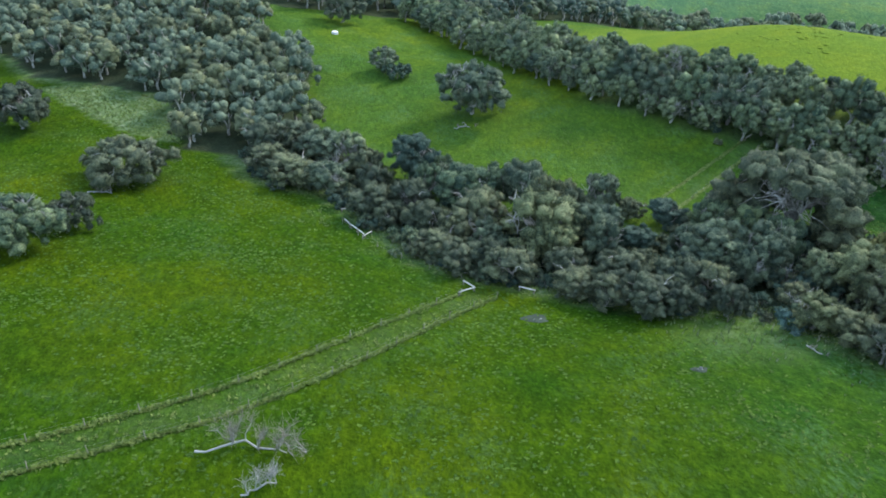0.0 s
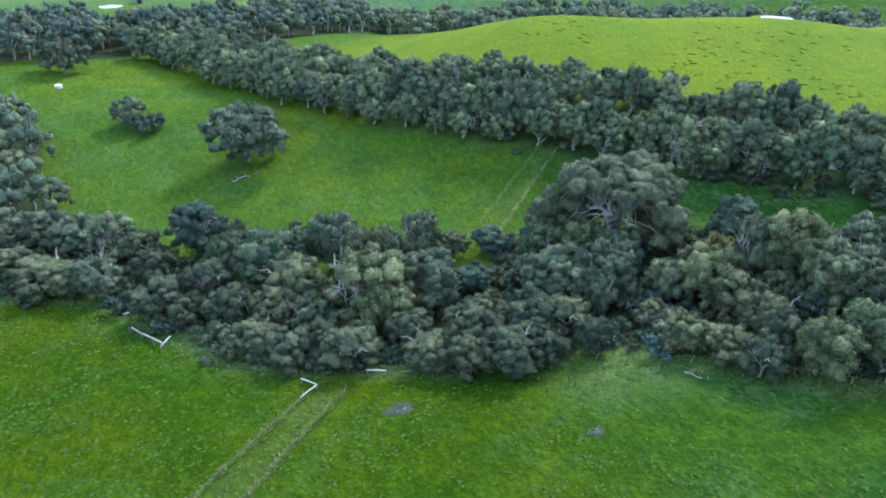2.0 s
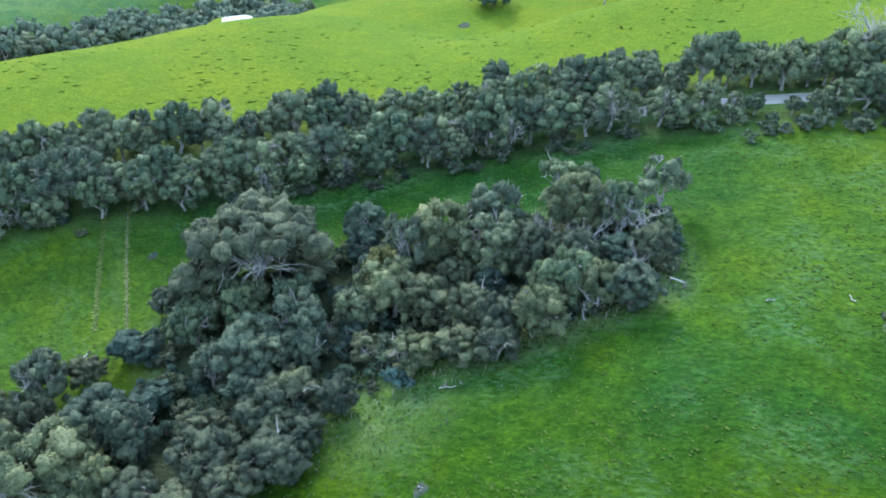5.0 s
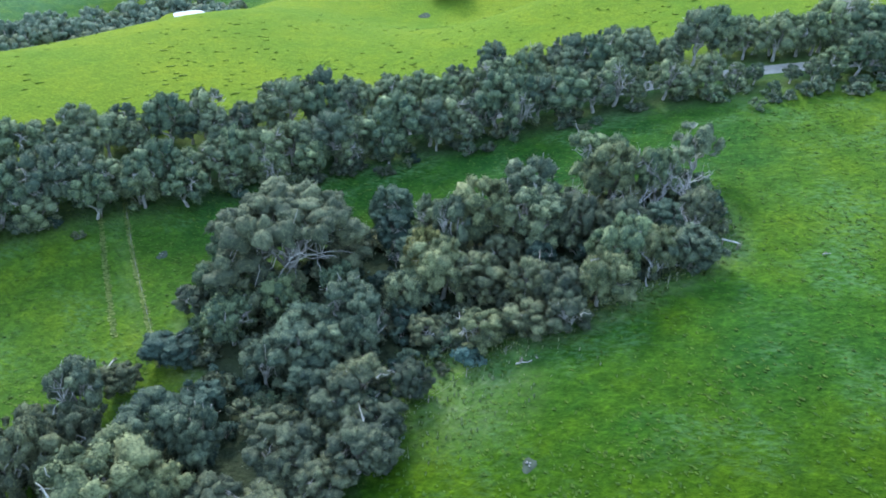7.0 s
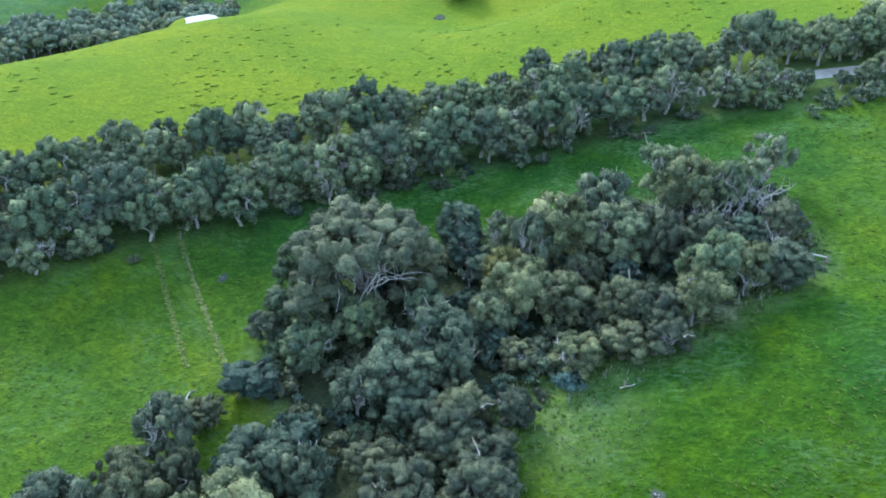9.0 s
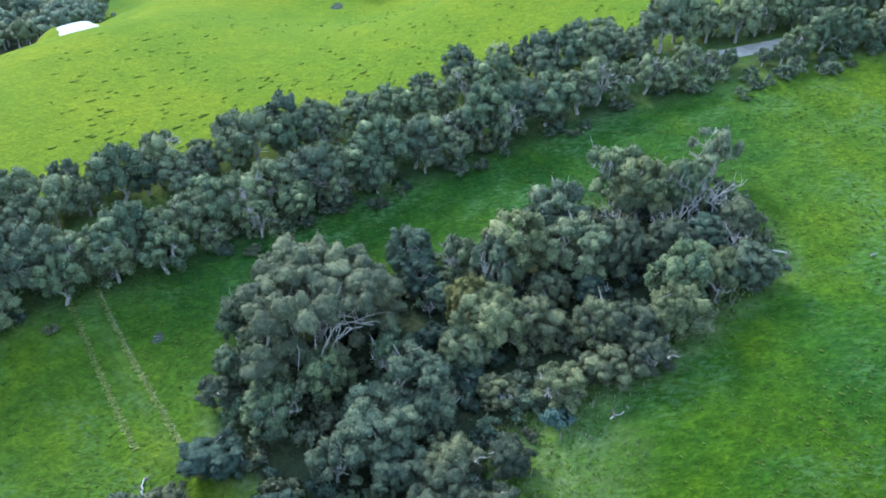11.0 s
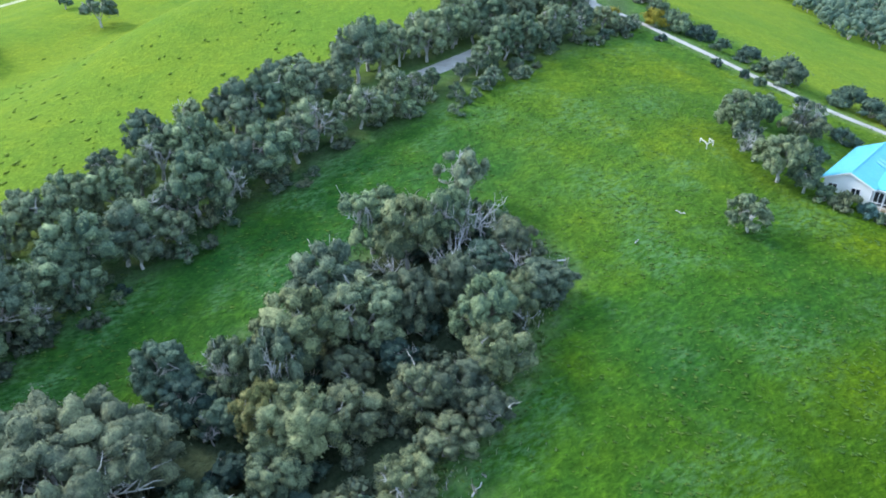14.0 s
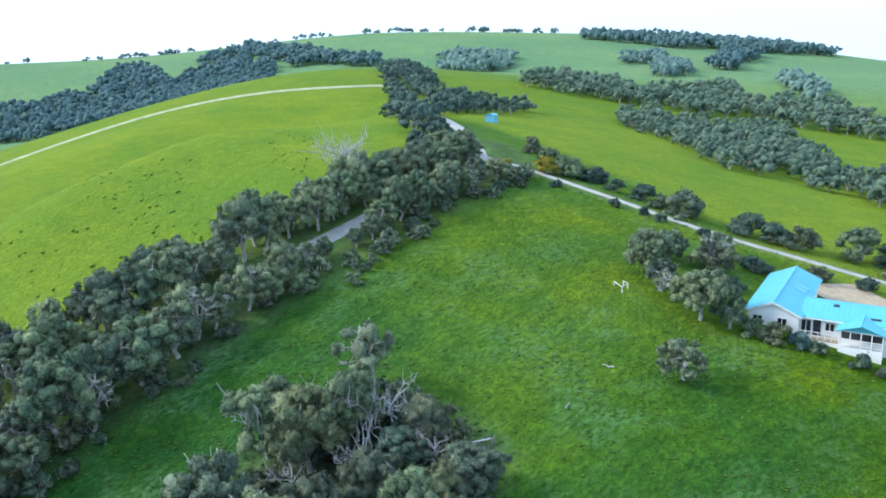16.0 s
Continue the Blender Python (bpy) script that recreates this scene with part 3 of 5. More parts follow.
def gum_tree(seed, high, wide, heads, leaves, size, mat, sub=2, low=-0.6, stems=3, bare=0.0, name="tree", head=0.0, hollow=None, gape=0.55, bark=8):
    """A spreading gum: forked pale trunk, crooked limbs, and a broken shell of rounded leafy heads."""
    rng = np.random.default_rng(seed)
    root = new(name)
    wood, crown = Pile(), Pile()
    ends = []
    fork = np.array([rng.normal(0, 0.2), rng.normal(0, 0.2), high * rng.uniform(0.14, 0.24)])
    r0 = 0.026 * high + 0.05
    wood.add(*tube(bent(rng, (0, 0, -0.5), fork, 0.0, 4), np.linspace(r0 * 1.3, r0, 4), bark))
    for k in range(stems):
        t = 2 * math.pi * (k + rng.uniform(-0.3, 0.3)) / stems
        tip = np.array([math.cos(t) * wide * rng.uniform(0.35, 0.6), math.sin(t) * wide * rng.uniform(0.35, 0.6), high * rng.uniform(0.6, 0.8)])
        path = bent(rng, fork, tip, 0.06, 6)
        wood.add(*tube(path, np.linspace(r0 * 0.72, r0 * 0.25, 6), max(3, bark - 2)))
        ends.append(path)
    middle = 0.50 * high
    spots = []
    tries = 0
    while len(spots) < heads and tries < 2500:
        tries += 1
        t, e = rng.uniform(0, 2 * math.pi), rng.uniform(low, 1.0)
        lobes = 1 + 0.16 * math.sin(3 * t + seed) + 0.10 * math.sin(5 * t + 2.1 * seed)
        r = (head or 0.21 * wide + 0.15) * rng.uniform(0.55, 1.55)
        out = rng.uniform(0.55, 1.0) if e < 0.6 else rng.uniform(0.75, 1.0)
        flat = math.sqrt(max(0.0, 1 - e * e)) * lobes * out * (wide - 0.75 * r)
        c = np.array([math.cos(t) * flat, math.sin(t) * flat, middle + (high - middle - 0.7 * r if e > 0 else middle - 0.8 * r) * e * out])
        if hollow is not None and math.cos(t - radians(hollow)) > gape and -0.45 < e < 0.60:
            continue
        if all(np.linalg.norm((c - o) * (1, 1, 1.25)) > 0.50 * (r + q) for o, q in spots):
            spots.append((c, r))
    if hollow is not None:
        for _ in range(4):  # pale crooked limbs in the gap of the crown
            t, e = radians(hollow) + rng.normal(0, 0.45), rng.uniform(0.0, 0.75)
            tip = np.array([math.cos(t) * wide * rng.uniform(0.65, 0.95), math.sin(t) * wide * rng.uniform(0.65, 0.95), middle + (high - middle) * e])
            path = bent(rng, fork + (0, 0, rng.uniform(0, 0.15) * high), tip, 0.12, 7)
            wood.add(*tube(path, np.linspace(r0 * 0.36, 0.04, 7), 5))
            for _ in range(3):
                a = path[int(rng.integers(3, 6))]
                wood.add(*tube(bent(rng, a, a + rng.normal(0, 0.22 * wide, 3) + (0, 0, 0.12 * high), 0.08, 4), (0.10, 0.07, 0.05, 0.02), 4))
    for c, r in spots:
        path = min(ends, key=lambda w: np.linalg.norm(w[3] - c))
        k = int(rng.integers(2, 6))
        if bark > 4:
            wood.add(*tube(bent(rng, path[min(k, 5)], c * 0.8 + path[min(k, 5)] * 0.2, 0.04, 4), np.linspace(r0 * 0.26, 0.03, 4), 4))
        if rng.random() < bare:
            for _ in range(8):
                d = rng.normal(0, 1, 3)
                d[2] = abs(d[2])
                wood.add(*tube(bent(rng, c * 0.9 + path[3] * 0.1, c + d / np.linalg.norm(d) * r * 1.3, 0.0, 4), (0.08, 0.06, 0.04, 0.012), 4))
            continue
        billow(rng, crown, c, r, leaves, size, sub)
    wood.mesh("trunk", BARK, root, True)
    crown.mesh("crown", mat, root, True)
    return root


def shrub(seed, high, wide, clumps, leaves, size, mat, name="shrub"):
    """A bush leafed to the ground."""
    rng = np.random.default_rng(seed)
    root = new(name)
    stems, crown = Pile(), Pile()
    for _ in range(clumps):
        t, u = rng.uniform(0, 2 * math.pi), rng.uniform(0.12, 0.95)
        rr = wide * math.sqrt(max(0.06, 1 - u * u)) * math.sqrt(rng.uniform(0.1, 1))
        c = np.array([math.cos(t) * rr, math.sin(t) * rr, high * u * 0.85])
        stems.add(*tube(bent(rng, (rng.normal(0, 0.1), rng.normal(0, 0.1), -0.2), c, 0.05, 3), (0.05, 0.035, 0.015), 4))
        leaf_clump(rng, crown, c, wide * rng.uniform(0.26, 0.42), leaves, size)
    stems.mesh("stem", BARK, root, True)
    crown.mesh("crown", mat, root, True)
    return root


def dead_tree(seed, high, wide, limbs, name="dead_tree", mat=None, base=0.16):
    """A bleached leafless tree: trunk with forking bare limbs."""
    rng = np.random.default_rng(seed)
    root = new(name)
    wood = Pile()
    twigs = wood
    top = np.array([rng.normal(0, 0.2), rng.normal(0, 0.2), high * 0.6])
    wood.add(*tube(bent(rng, (0, 0, -0.3), top, 0, 5), np.linspace(base, base * 0.5, 5), 7))
    for k in range(limbs):
        t = 2 * math.pi * k / limbs + rng.uniform(-0.4, 0.4)
        a = top * rng.uniform(0.35, 1.0)
        b = a + np.array([math.cos(t) * wide * rng.uniform(0.5, 1), math.sin(t) * wide * rng.uniform(0.5, 1), high * rng.uniform(0.1, 0.45)])
        path = bent(rng, a, b, 0.1, 6)
        wood.add(*tube(path, np.linspace(base * 0.5, base * 0.14, 6), 5))
        for _ in range(5):
            q = path[int(rng.integers(2, 6))]
            e = q + rng.normal(0, 0.22 * wide, 3) + np.array((0, 0, 0.16 * high))
            twigs.add(*tube(bent(rng, q, e, 0.05, 4), np.linspace(base * 0.2, 0.012, 4), 4))
    wood.mesh("trunk", mat or DEADWOOD, root, True)
    return root


def stand(proto, x, y, turn=0.0, size=1.0, label="", category="tree", group="", tall=1.0):
    """A copy of a plant, rooted in the ground."""
    m = pose(x, y, hz(x, y), 0, 0, turn) @ Matrix.Diagonal((size, size, size * tall, 1))
    ob = copy_thing(proto, m)
    return tagged(ob, label, category, group)


def retire(protos):
    for ob in protos:
        for o in (*ob.children_recursive, ob):
            bpy.data.objects.remove(o)


# crowns of three finenesses: by the copse, along the road, far off
FINE = {
    "grey": [gum_tree(12, 10.0, 5.0, 44, 190, 0.15, LEAF_GREY, stems=4, hollow=90, gape=0.68), gum_tree(15, 9.0, 5.0, 44, 190, 0.15, LEAF_GREY), gum_tree(17, 9.5, 5.0, 44, 190, 0.15, LEAF_GREY, stems=4, hollow=90, gape=0.68)],
    "green": [gum_tree(11, 9.6, 5.0, 44, 190, 0.15, LEAF), gum_tree(14, 9.8, 5.0, 44, 190, 0.15, LEAF, stems=4, hollow=90, gape=0.68)],
    "buff": [gum_tree(13, 9.2, 5.0, 44, 190, 0.15, LEAF_BUFF), gum_tree(18, 9.8, 5.0, 44, 190, 0.15, LEAF_BUFF, hollow=90, gape=0.68)],
    "dull": [gum_tree(16, 8.6, 5.0, 44, 190, 0.15, LEAF_DULL, low=-0.7), gum_tree(19, 8.8, 5.0, 44, 190, 0.15, LEAF_DULL, low=-0.7, hollow=90, gape=0.68), gum_tree(20, 8.6, 5.0, 44, 190, 0.15, LEAF_DULL, low=-0.8)],
    "dark": [gum_tree(10, 9.0, 5.0, 44, 190, 0.15, LEAF_DARK, low=-0.7)],
    "airy": [gum_tree(9, 10.0, 5.0, 20, 170, 0.145, LEAF_GREY, low=-0.1, stems=5, bare=0.25)],
    "gold": [gum_tree(8, 9.2, 5.0, 44, 190, 0.15, LEAF_GOLD)],
}

MIDDLE = [gum_tree(21, 9.0, 4.6, 34, 100, 0.19, LEAF_ROAD_HAZED, sub=1, bare=0.05, hollow=40, gape=0.7), gum_tree(22, 9.6, 4.4, 34, 100, 0.19, LEAF_GREY, sub=1, bare=0.06), gum_tree(23, 8.6, 4.6, 34, 100, 0.19, LEAF_ROAD_HAZED, sub=1, low=-0.7),
          gum_tree(24, 8.8, 4.2, 34, 100, 0.19, LEAF_ROAD_HAZED, sub=1), gum_tree(25, 9.2, 4.4, 34, 100, 0.19, LEAF_GREY, sub=1, bare=0.04), gum_tree(26, 9.0, 4.5, 34, 100, 0.19, LEAF, sub=1, low=-0.7)]
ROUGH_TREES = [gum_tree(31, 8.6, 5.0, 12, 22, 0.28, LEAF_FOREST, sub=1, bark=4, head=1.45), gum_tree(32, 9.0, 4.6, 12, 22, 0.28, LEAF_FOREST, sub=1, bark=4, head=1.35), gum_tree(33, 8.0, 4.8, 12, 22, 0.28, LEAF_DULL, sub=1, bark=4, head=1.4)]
FAR_TREES = [gum_tree(36, 9.0, 5.8, 6, 6, 0.7, LEAF_FAR_HAZED, sub=1, bark=3, stems=1, head=2.5), gum_tree(37, 9.0, 5.6, 6, 6, 0.7, LEAF_FAR_HAZED, sub=1, bark=3, stems=1, head=2.6)]
SHRUBS = [shrub(41, 3.0, 1.9, 12, 34, 0.20, LEAF), shrub(42, 2.4, 1.8, 11, 34, 0.20, LEAF_GREY), shrub(43, 2.6, 1.6, 11, 34, 0.20, LEAF_DARK), shrub(44, 2.4, 1.9, 12, 34, 0.20, LEAF_DULL)]


def scatter(poly, spacing, seed, keep=1.0):
    """Uneven places inside an outline, none too close together."""
    rng = np.random.default_rng(seed)
    p = np.array(poly, float)
    lo, hi = p.min(0), p.max(0)
    out = []
    for gx in np.arange(lo[0], hi[0], spacing):
        for gy in np.arange(lo[1], hi[1], spacing * 0.87):
            x = gx + rng.uniform(-0.42, 0.42) * spacing + (spacing / 2 if int(gy / spacing) % 2 else 0)
            y = gy + rng.uniform(-0.42, 0.42) * spacing
            if rng.random() < keep and inside(poly, x, y):
                out.append((float(x), float(y)))
    return out, rng


KINDS = {}


def copse_tree(kind, x, y, reach, high, label=""):
    """One gum of the copse, by its reach and height."""
    KINDS[kind] = KINDS.get(kind, 0) + 1
    k = KINDS[kind]
    proto = FINE[kind][k % len(FINE[kind])]
    word = label or {"grey": "grey-green gum tree with pale limbs in the copse", "green": "green gum tree crowded in the copse", "buff": "buff-green gum tree with dense rounded foliage", "dull": "low dull olive gum tree in the copse",
                     "dark": "dark green tree in the gap of the copse", "airy": "airy grey-green gum at the bleached end of the copse", "gold": "gum tree with yellowish new leaves in the copse"}[kind]
    return stand(proto, x, y, 77 * k, 1.12 * reach / 5.0, word, "tree", "copse trees", high / 9.3 / (1.12 * reach / 5.0))


def woods(name, places, protos, seed, sizes, label, lift=0.0, leaf=None):
    """Uncountable distant trees, joined into one mesh a leaf colour."""
    rng = np.random.default_rng(seed)
    shapes = []
    for p in protos:
        part = []
        for o in p.children:
            v = np.empty(len(o.data.vertices) * 3)
            o.data.vertices.foreach_get("co", v)
            part.append((v.reshape(-1, 3), [tuple(f.vertices) for f in o.data.polygons], o.data.materials[0]))
        shapes.append(part)
    piles = {}
    for x, y in places:
        k, t = rng.uniform(*sizes), rng.uniform(0, 2 * math.pi)
        c, s_ = math.cos(t) * k, math.sin(t) * k
        at = np.array((x, y, hz(x, y) + lift))
        for v, f, mat in shapes[int(rng.integers(len(shapes)))]:
            q = np.stack([v[:, 0] * c - v[:, 1] * s_, v[:, 0] * s_ + v[:, 1] * c, v[:, 2] * k * rng.uniform(0.85, 1.15)], 1) + at
            mat = leaf if leaf and mat is not BARK else mat
            piles.setdefault(mat.name, (mat, Pile()))[1].add(q, f)
    for mat, pile in piles.values():
        ob = pile.mesh(name, mat, None, True)
        tagged(ob, label, "woodland", kind="stuff")


DRY = (74, 56.5)  # the bleached end of the copse
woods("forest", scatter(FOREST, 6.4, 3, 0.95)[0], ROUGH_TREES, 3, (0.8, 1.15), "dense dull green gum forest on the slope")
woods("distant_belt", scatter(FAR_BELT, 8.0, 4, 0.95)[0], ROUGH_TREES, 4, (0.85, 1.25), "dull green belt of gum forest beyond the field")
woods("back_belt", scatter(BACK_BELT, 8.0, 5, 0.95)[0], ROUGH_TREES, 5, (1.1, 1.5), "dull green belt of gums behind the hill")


def plant_row(line, offset, jitter, step, seed, protos, sizes, label, group, scale=lambda x, y: 1.0, last=-99):
    p = smooth_line(line, step)
    d = np.gradient(p, axis=0)
    d /= np.linalg.norm(d, axis=1)[:, None]
    rng = np.random.default_rng(seed)
    for q, e in zip(p, d):
        x, y = q + np.array((-e[1], e[0])) * (offset + rng.uniform(-jitter, jitter)) + e * rng.uniform(-1, 1)
        if y < last:
            continue
        stand(protos[int(rng.integers(len(protos)))], x, y, rng.uniform(0, 360), rng.uniform(*sizes) * scale(x, y), label, "tree", group, rng.uniform(0.85, 1.15))


ROW_LABEL = "grey-green roadside gum tree with pale limbs"
ROAD_ROW = [(8, 254), (27, 222), (40, 190)] + ROAD_LINE[:9]
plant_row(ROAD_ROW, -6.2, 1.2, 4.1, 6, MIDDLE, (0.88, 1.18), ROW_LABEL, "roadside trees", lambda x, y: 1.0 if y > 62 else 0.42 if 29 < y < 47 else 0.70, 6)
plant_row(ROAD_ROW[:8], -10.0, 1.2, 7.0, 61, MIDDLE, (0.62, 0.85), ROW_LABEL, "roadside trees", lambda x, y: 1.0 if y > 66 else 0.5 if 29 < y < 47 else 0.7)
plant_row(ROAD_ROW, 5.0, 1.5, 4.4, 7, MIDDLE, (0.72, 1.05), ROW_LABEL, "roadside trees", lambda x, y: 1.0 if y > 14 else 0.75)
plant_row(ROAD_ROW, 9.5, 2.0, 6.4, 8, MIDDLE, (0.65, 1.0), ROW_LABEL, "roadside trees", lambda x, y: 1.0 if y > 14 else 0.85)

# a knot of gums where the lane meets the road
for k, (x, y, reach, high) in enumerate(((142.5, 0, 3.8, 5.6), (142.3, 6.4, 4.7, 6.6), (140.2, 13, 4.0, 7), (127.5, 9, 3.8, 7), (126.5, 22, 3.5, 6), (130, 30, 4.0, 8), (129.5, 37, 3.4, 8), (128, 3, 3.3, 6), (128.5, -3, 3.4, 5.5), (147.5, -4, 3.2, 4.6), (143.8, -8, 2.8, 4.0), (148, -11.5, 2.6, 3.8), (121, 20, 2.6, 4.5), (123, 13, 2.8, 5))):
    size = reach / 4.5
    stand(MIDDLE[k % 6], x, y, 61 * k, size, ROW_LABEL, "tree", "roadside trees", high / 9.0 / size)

# the copse, west end
copse_tree("dull", -28.7, 141.4, 4.4, 8)
copse_tree("dull", -22.6, 143.7, 5, 8)
copse_tree("grey", -17, 140.1, 4.4, 8)
copse_tree("grey", -11.7, 139.1, 4.3, 8)
copse_tree("dull", -26.5, 134.2, 4.2, 6)
copse_tree("dull", -21.3, 128.4, 4.5, 6)
copse_tree("grey", -14.6, 125.9, 3.9, 6)
copse_tree("dark", 0.8, 134.8, 4.6, 10)
copse_tree("green", 7, 133.3, 2.1, 6)
copse_tree("dull", -6.4, 126.2, 3.5, 7)
copse_tree("dull", -6.5, 116, 4, 7)
copse_tree("dull", 0.6, 117.6, 3.7, 8)
copse_tree("dull", -3, 112.6, 2.9, 5)
copse_tree("dull", 3, 110.1, 3.5, 7)
copse_tree("green", 10.3, 118.7, 5.4, 10)
copse_tree("green", 3.8, 121.5, 3, 9)
copse_tree("dull", 12.4, 110.2, 4.7, 9)
copse_tree("grey", 20.5, 119.7, 4.3, 11)
copse_tree("dull", 8.1, 106.2, 3.8, 7)
copse_tree("dull", 23.1, 112.4, 3.2, 11)
copse_tree("grey", 12.1, 100.8, 2.9, 7)
copse_tree("dull", 4.5, 101.2, 3.6, 4.5)
copse_tree("dull", 8.1, 96, 3.8, 5)
copse_tree("dull", 11.7, 96.2, 3.2, 6)
copse_tree("buff", 20.8, 102.2, 5.9, 11)
copse_tree("dull", 15.1, 91.6, 3.7, 6)
copse_tree("buff", 22.6, 97.3, 2.9, 8)
copse_tree("grey", 33.5, 115.5, 3.4, 8)
copse_tree("dull", 27.6, 110.6, 2.8, 9)
copse_tree("grey", 30.3, 103.3, 4.3, 9)
copse_tree("grey", 29.8, 98, 3, 8)
copse_tree("dull", 23.5, 92.4, 3.2, 6)
copse_tree("dull", 23.7, 86.5, 3.4, 4.5)
copse_tree("dull", 29.4, 87.7, 4.1, 7)
copse_tree("dull", 27, 82.7, 3, 5)
copse_tree("dull", 30.9, 80.5, 3.6, 6)
copse_tree("dull", 35.8, 79.8, 3, 5)
copse_tree("dark", 44.1, 109.9, 3.6, 5)
copse_tree("dark", 36.7, 101.8, 3.2, 5)
copse_tree("grey", 50.4, 89.1, 4.2, 9)
copse_tree("green", 50.5, 105.1, 3.4, 7)
copse_tree("dull", 37.2, 85.4, 3.5, 7)
# the copse, east end
copse_tree("dark", 74.2, 92, 3.3, 8)
copse_tree("grey", 45.8, 92.5, 4.8, 9)
copse_tree("grey", 42.1, 96.2, 2.9, 7)
copse_tree("green", 54.3, 92, 2.9, 9)
copse_tree("green", 53.5, 99.4, 3, 8)
copse_tree("grey", 47.4, 86.4, 2.7, 7)
copse_tree("dull", 41.5, 84.2, 3.2, 6)
copse_tree("grey", 41.5, 89.6, 3.3, 6)
copse_tree("green", 48.9, 104.2, 3.3, 7)
copse_tree("dull", 33.9, 91.5, 3.2, 5)
copse_tree("dull", 36.4, 83.3, 3.1, 5)
copse_tree("dull", 41.7, 78.5, 2.4, 5)
copse_tree("grey", 70.7, 85, 2.8, 8)
copse_tree("buff", 70, 77.7, 4.6, 11)
copse_tree("grey", 66.7, 80.7, 3, 10)
copse_tree("gold", 63, 83.5, 2.7, 9)
copse_tree("buff", 59.6, 80, 4.3, 9)
copse_tree("grey", 56.2, 84, 2.9, 7)
copse_tree("grey", 76.5, 72.4, 4.8, 10)
copse_tree("grey", 69.1, 69.9, 4.5, 9)
copse_tree("dull", 68.8, 64.8, 3.7, 9)
copse_tree("dull", 59.3, 75, 3.6, 7)
copse_tree("dull", 57.6, 68.5, 3.1, 7)
copse_tree("dull", 56.1, 64.3, 3.4, 7)
copse_tree("buff", 50, 72.8, 3, 5)
copse_tree("dull", 52.3, 68, 3, 5)
copse_tree("dull", 52.4, 63, 2.6, 5)
copse_tree("dull", 51, 79.1, 2.7, 4)
copse_tree("buff", 57, 60, 3.4, 8)
copse_tree("green", 61.9, 58.6, 3.5, 9)
copse_tree("green", 83.7, 63.5, 4.6, 9)
copse_tree("buff", 78.4, 60.8, 4, 10)
copse_tree("green", 78.6, 54.9, 2.8, 9)
copse_tree("airy", 83.6, 50.6, 3.8, 9)
copse_tree("buff", 62.9, 54, 2.8, 7)
copse_tree("grey", 63.8, 50.1, 3.2, 6)
copse_tree("dull", 68.8, 58.4, 3.7, 8)
copse_tree("dull", 72.6, 49.5, 2.9, 6)
copse_tree("dark", 71.2, 53.4, 3.2, 5)
# trees that close the back of the copse
copse_tree("dull", 6, 128.4, 3.1, 7)
copse_tree("green", 15.6, 121.2, 3.4, 9)
copse_tree("dull", 9.6, 128.5, 2.7, 6.5)
copse_tree("dull", 27.4, 116.4, 3.0, 8)
copse_tree("grey", 21.8, 116, 2.9, 9)
copse_tree("dull", -7.6, 134.1, 3.3, 7)
copse_tree("dull", 38.6, 113.9, 2.4, 4.5)
copse_tree("dark", 66.1, 85.8, 2.5, 5)
copse_tree("dark", 60.5, 87.5, 2.2, 4)
copse_tree("dark", 54, 82.9, 2.2, 3.6)
copse_tree("green", 55.7, 110.6, 2.8, 7)
copse_tree("green", 63.2, 113, 2.6, 6)
copse_tree("dull", 52.8, 112, 2.4, 5)
copse_tree("dark", 70, 90.1, 2.8, 6)
copse_tree("dull", 64.5, 73.5, 2.8, 6)
copse_tree("dark", 63.5, 68, 2.4, 5)
# the great spreading gum, open on one side to its pale limbs
BIG = gum_tree(50, 15.5, 11.8, 150, 210, 0.155, LEAF_DULL, low=-0.75, stems=7, bare=0.0, head=1.6, hollow=218)
stand(BIG, 60.3, 101.6, 0, 1.0, "great spreading grey-green gum tree with pale forked limbs", "tree")
retire([BIG])

# dark understorey in the gaps of the copse
for poly, seed in ((COPSE_WEST, 91), (COPSE_EAST, 92)):
    woods("understorey", scatter(poly, 5.2, seed, 0.9)[0], SHRUBS[2:], seed, (0.85, 1.5), "dull green understorey bushes beneath the copse trees")

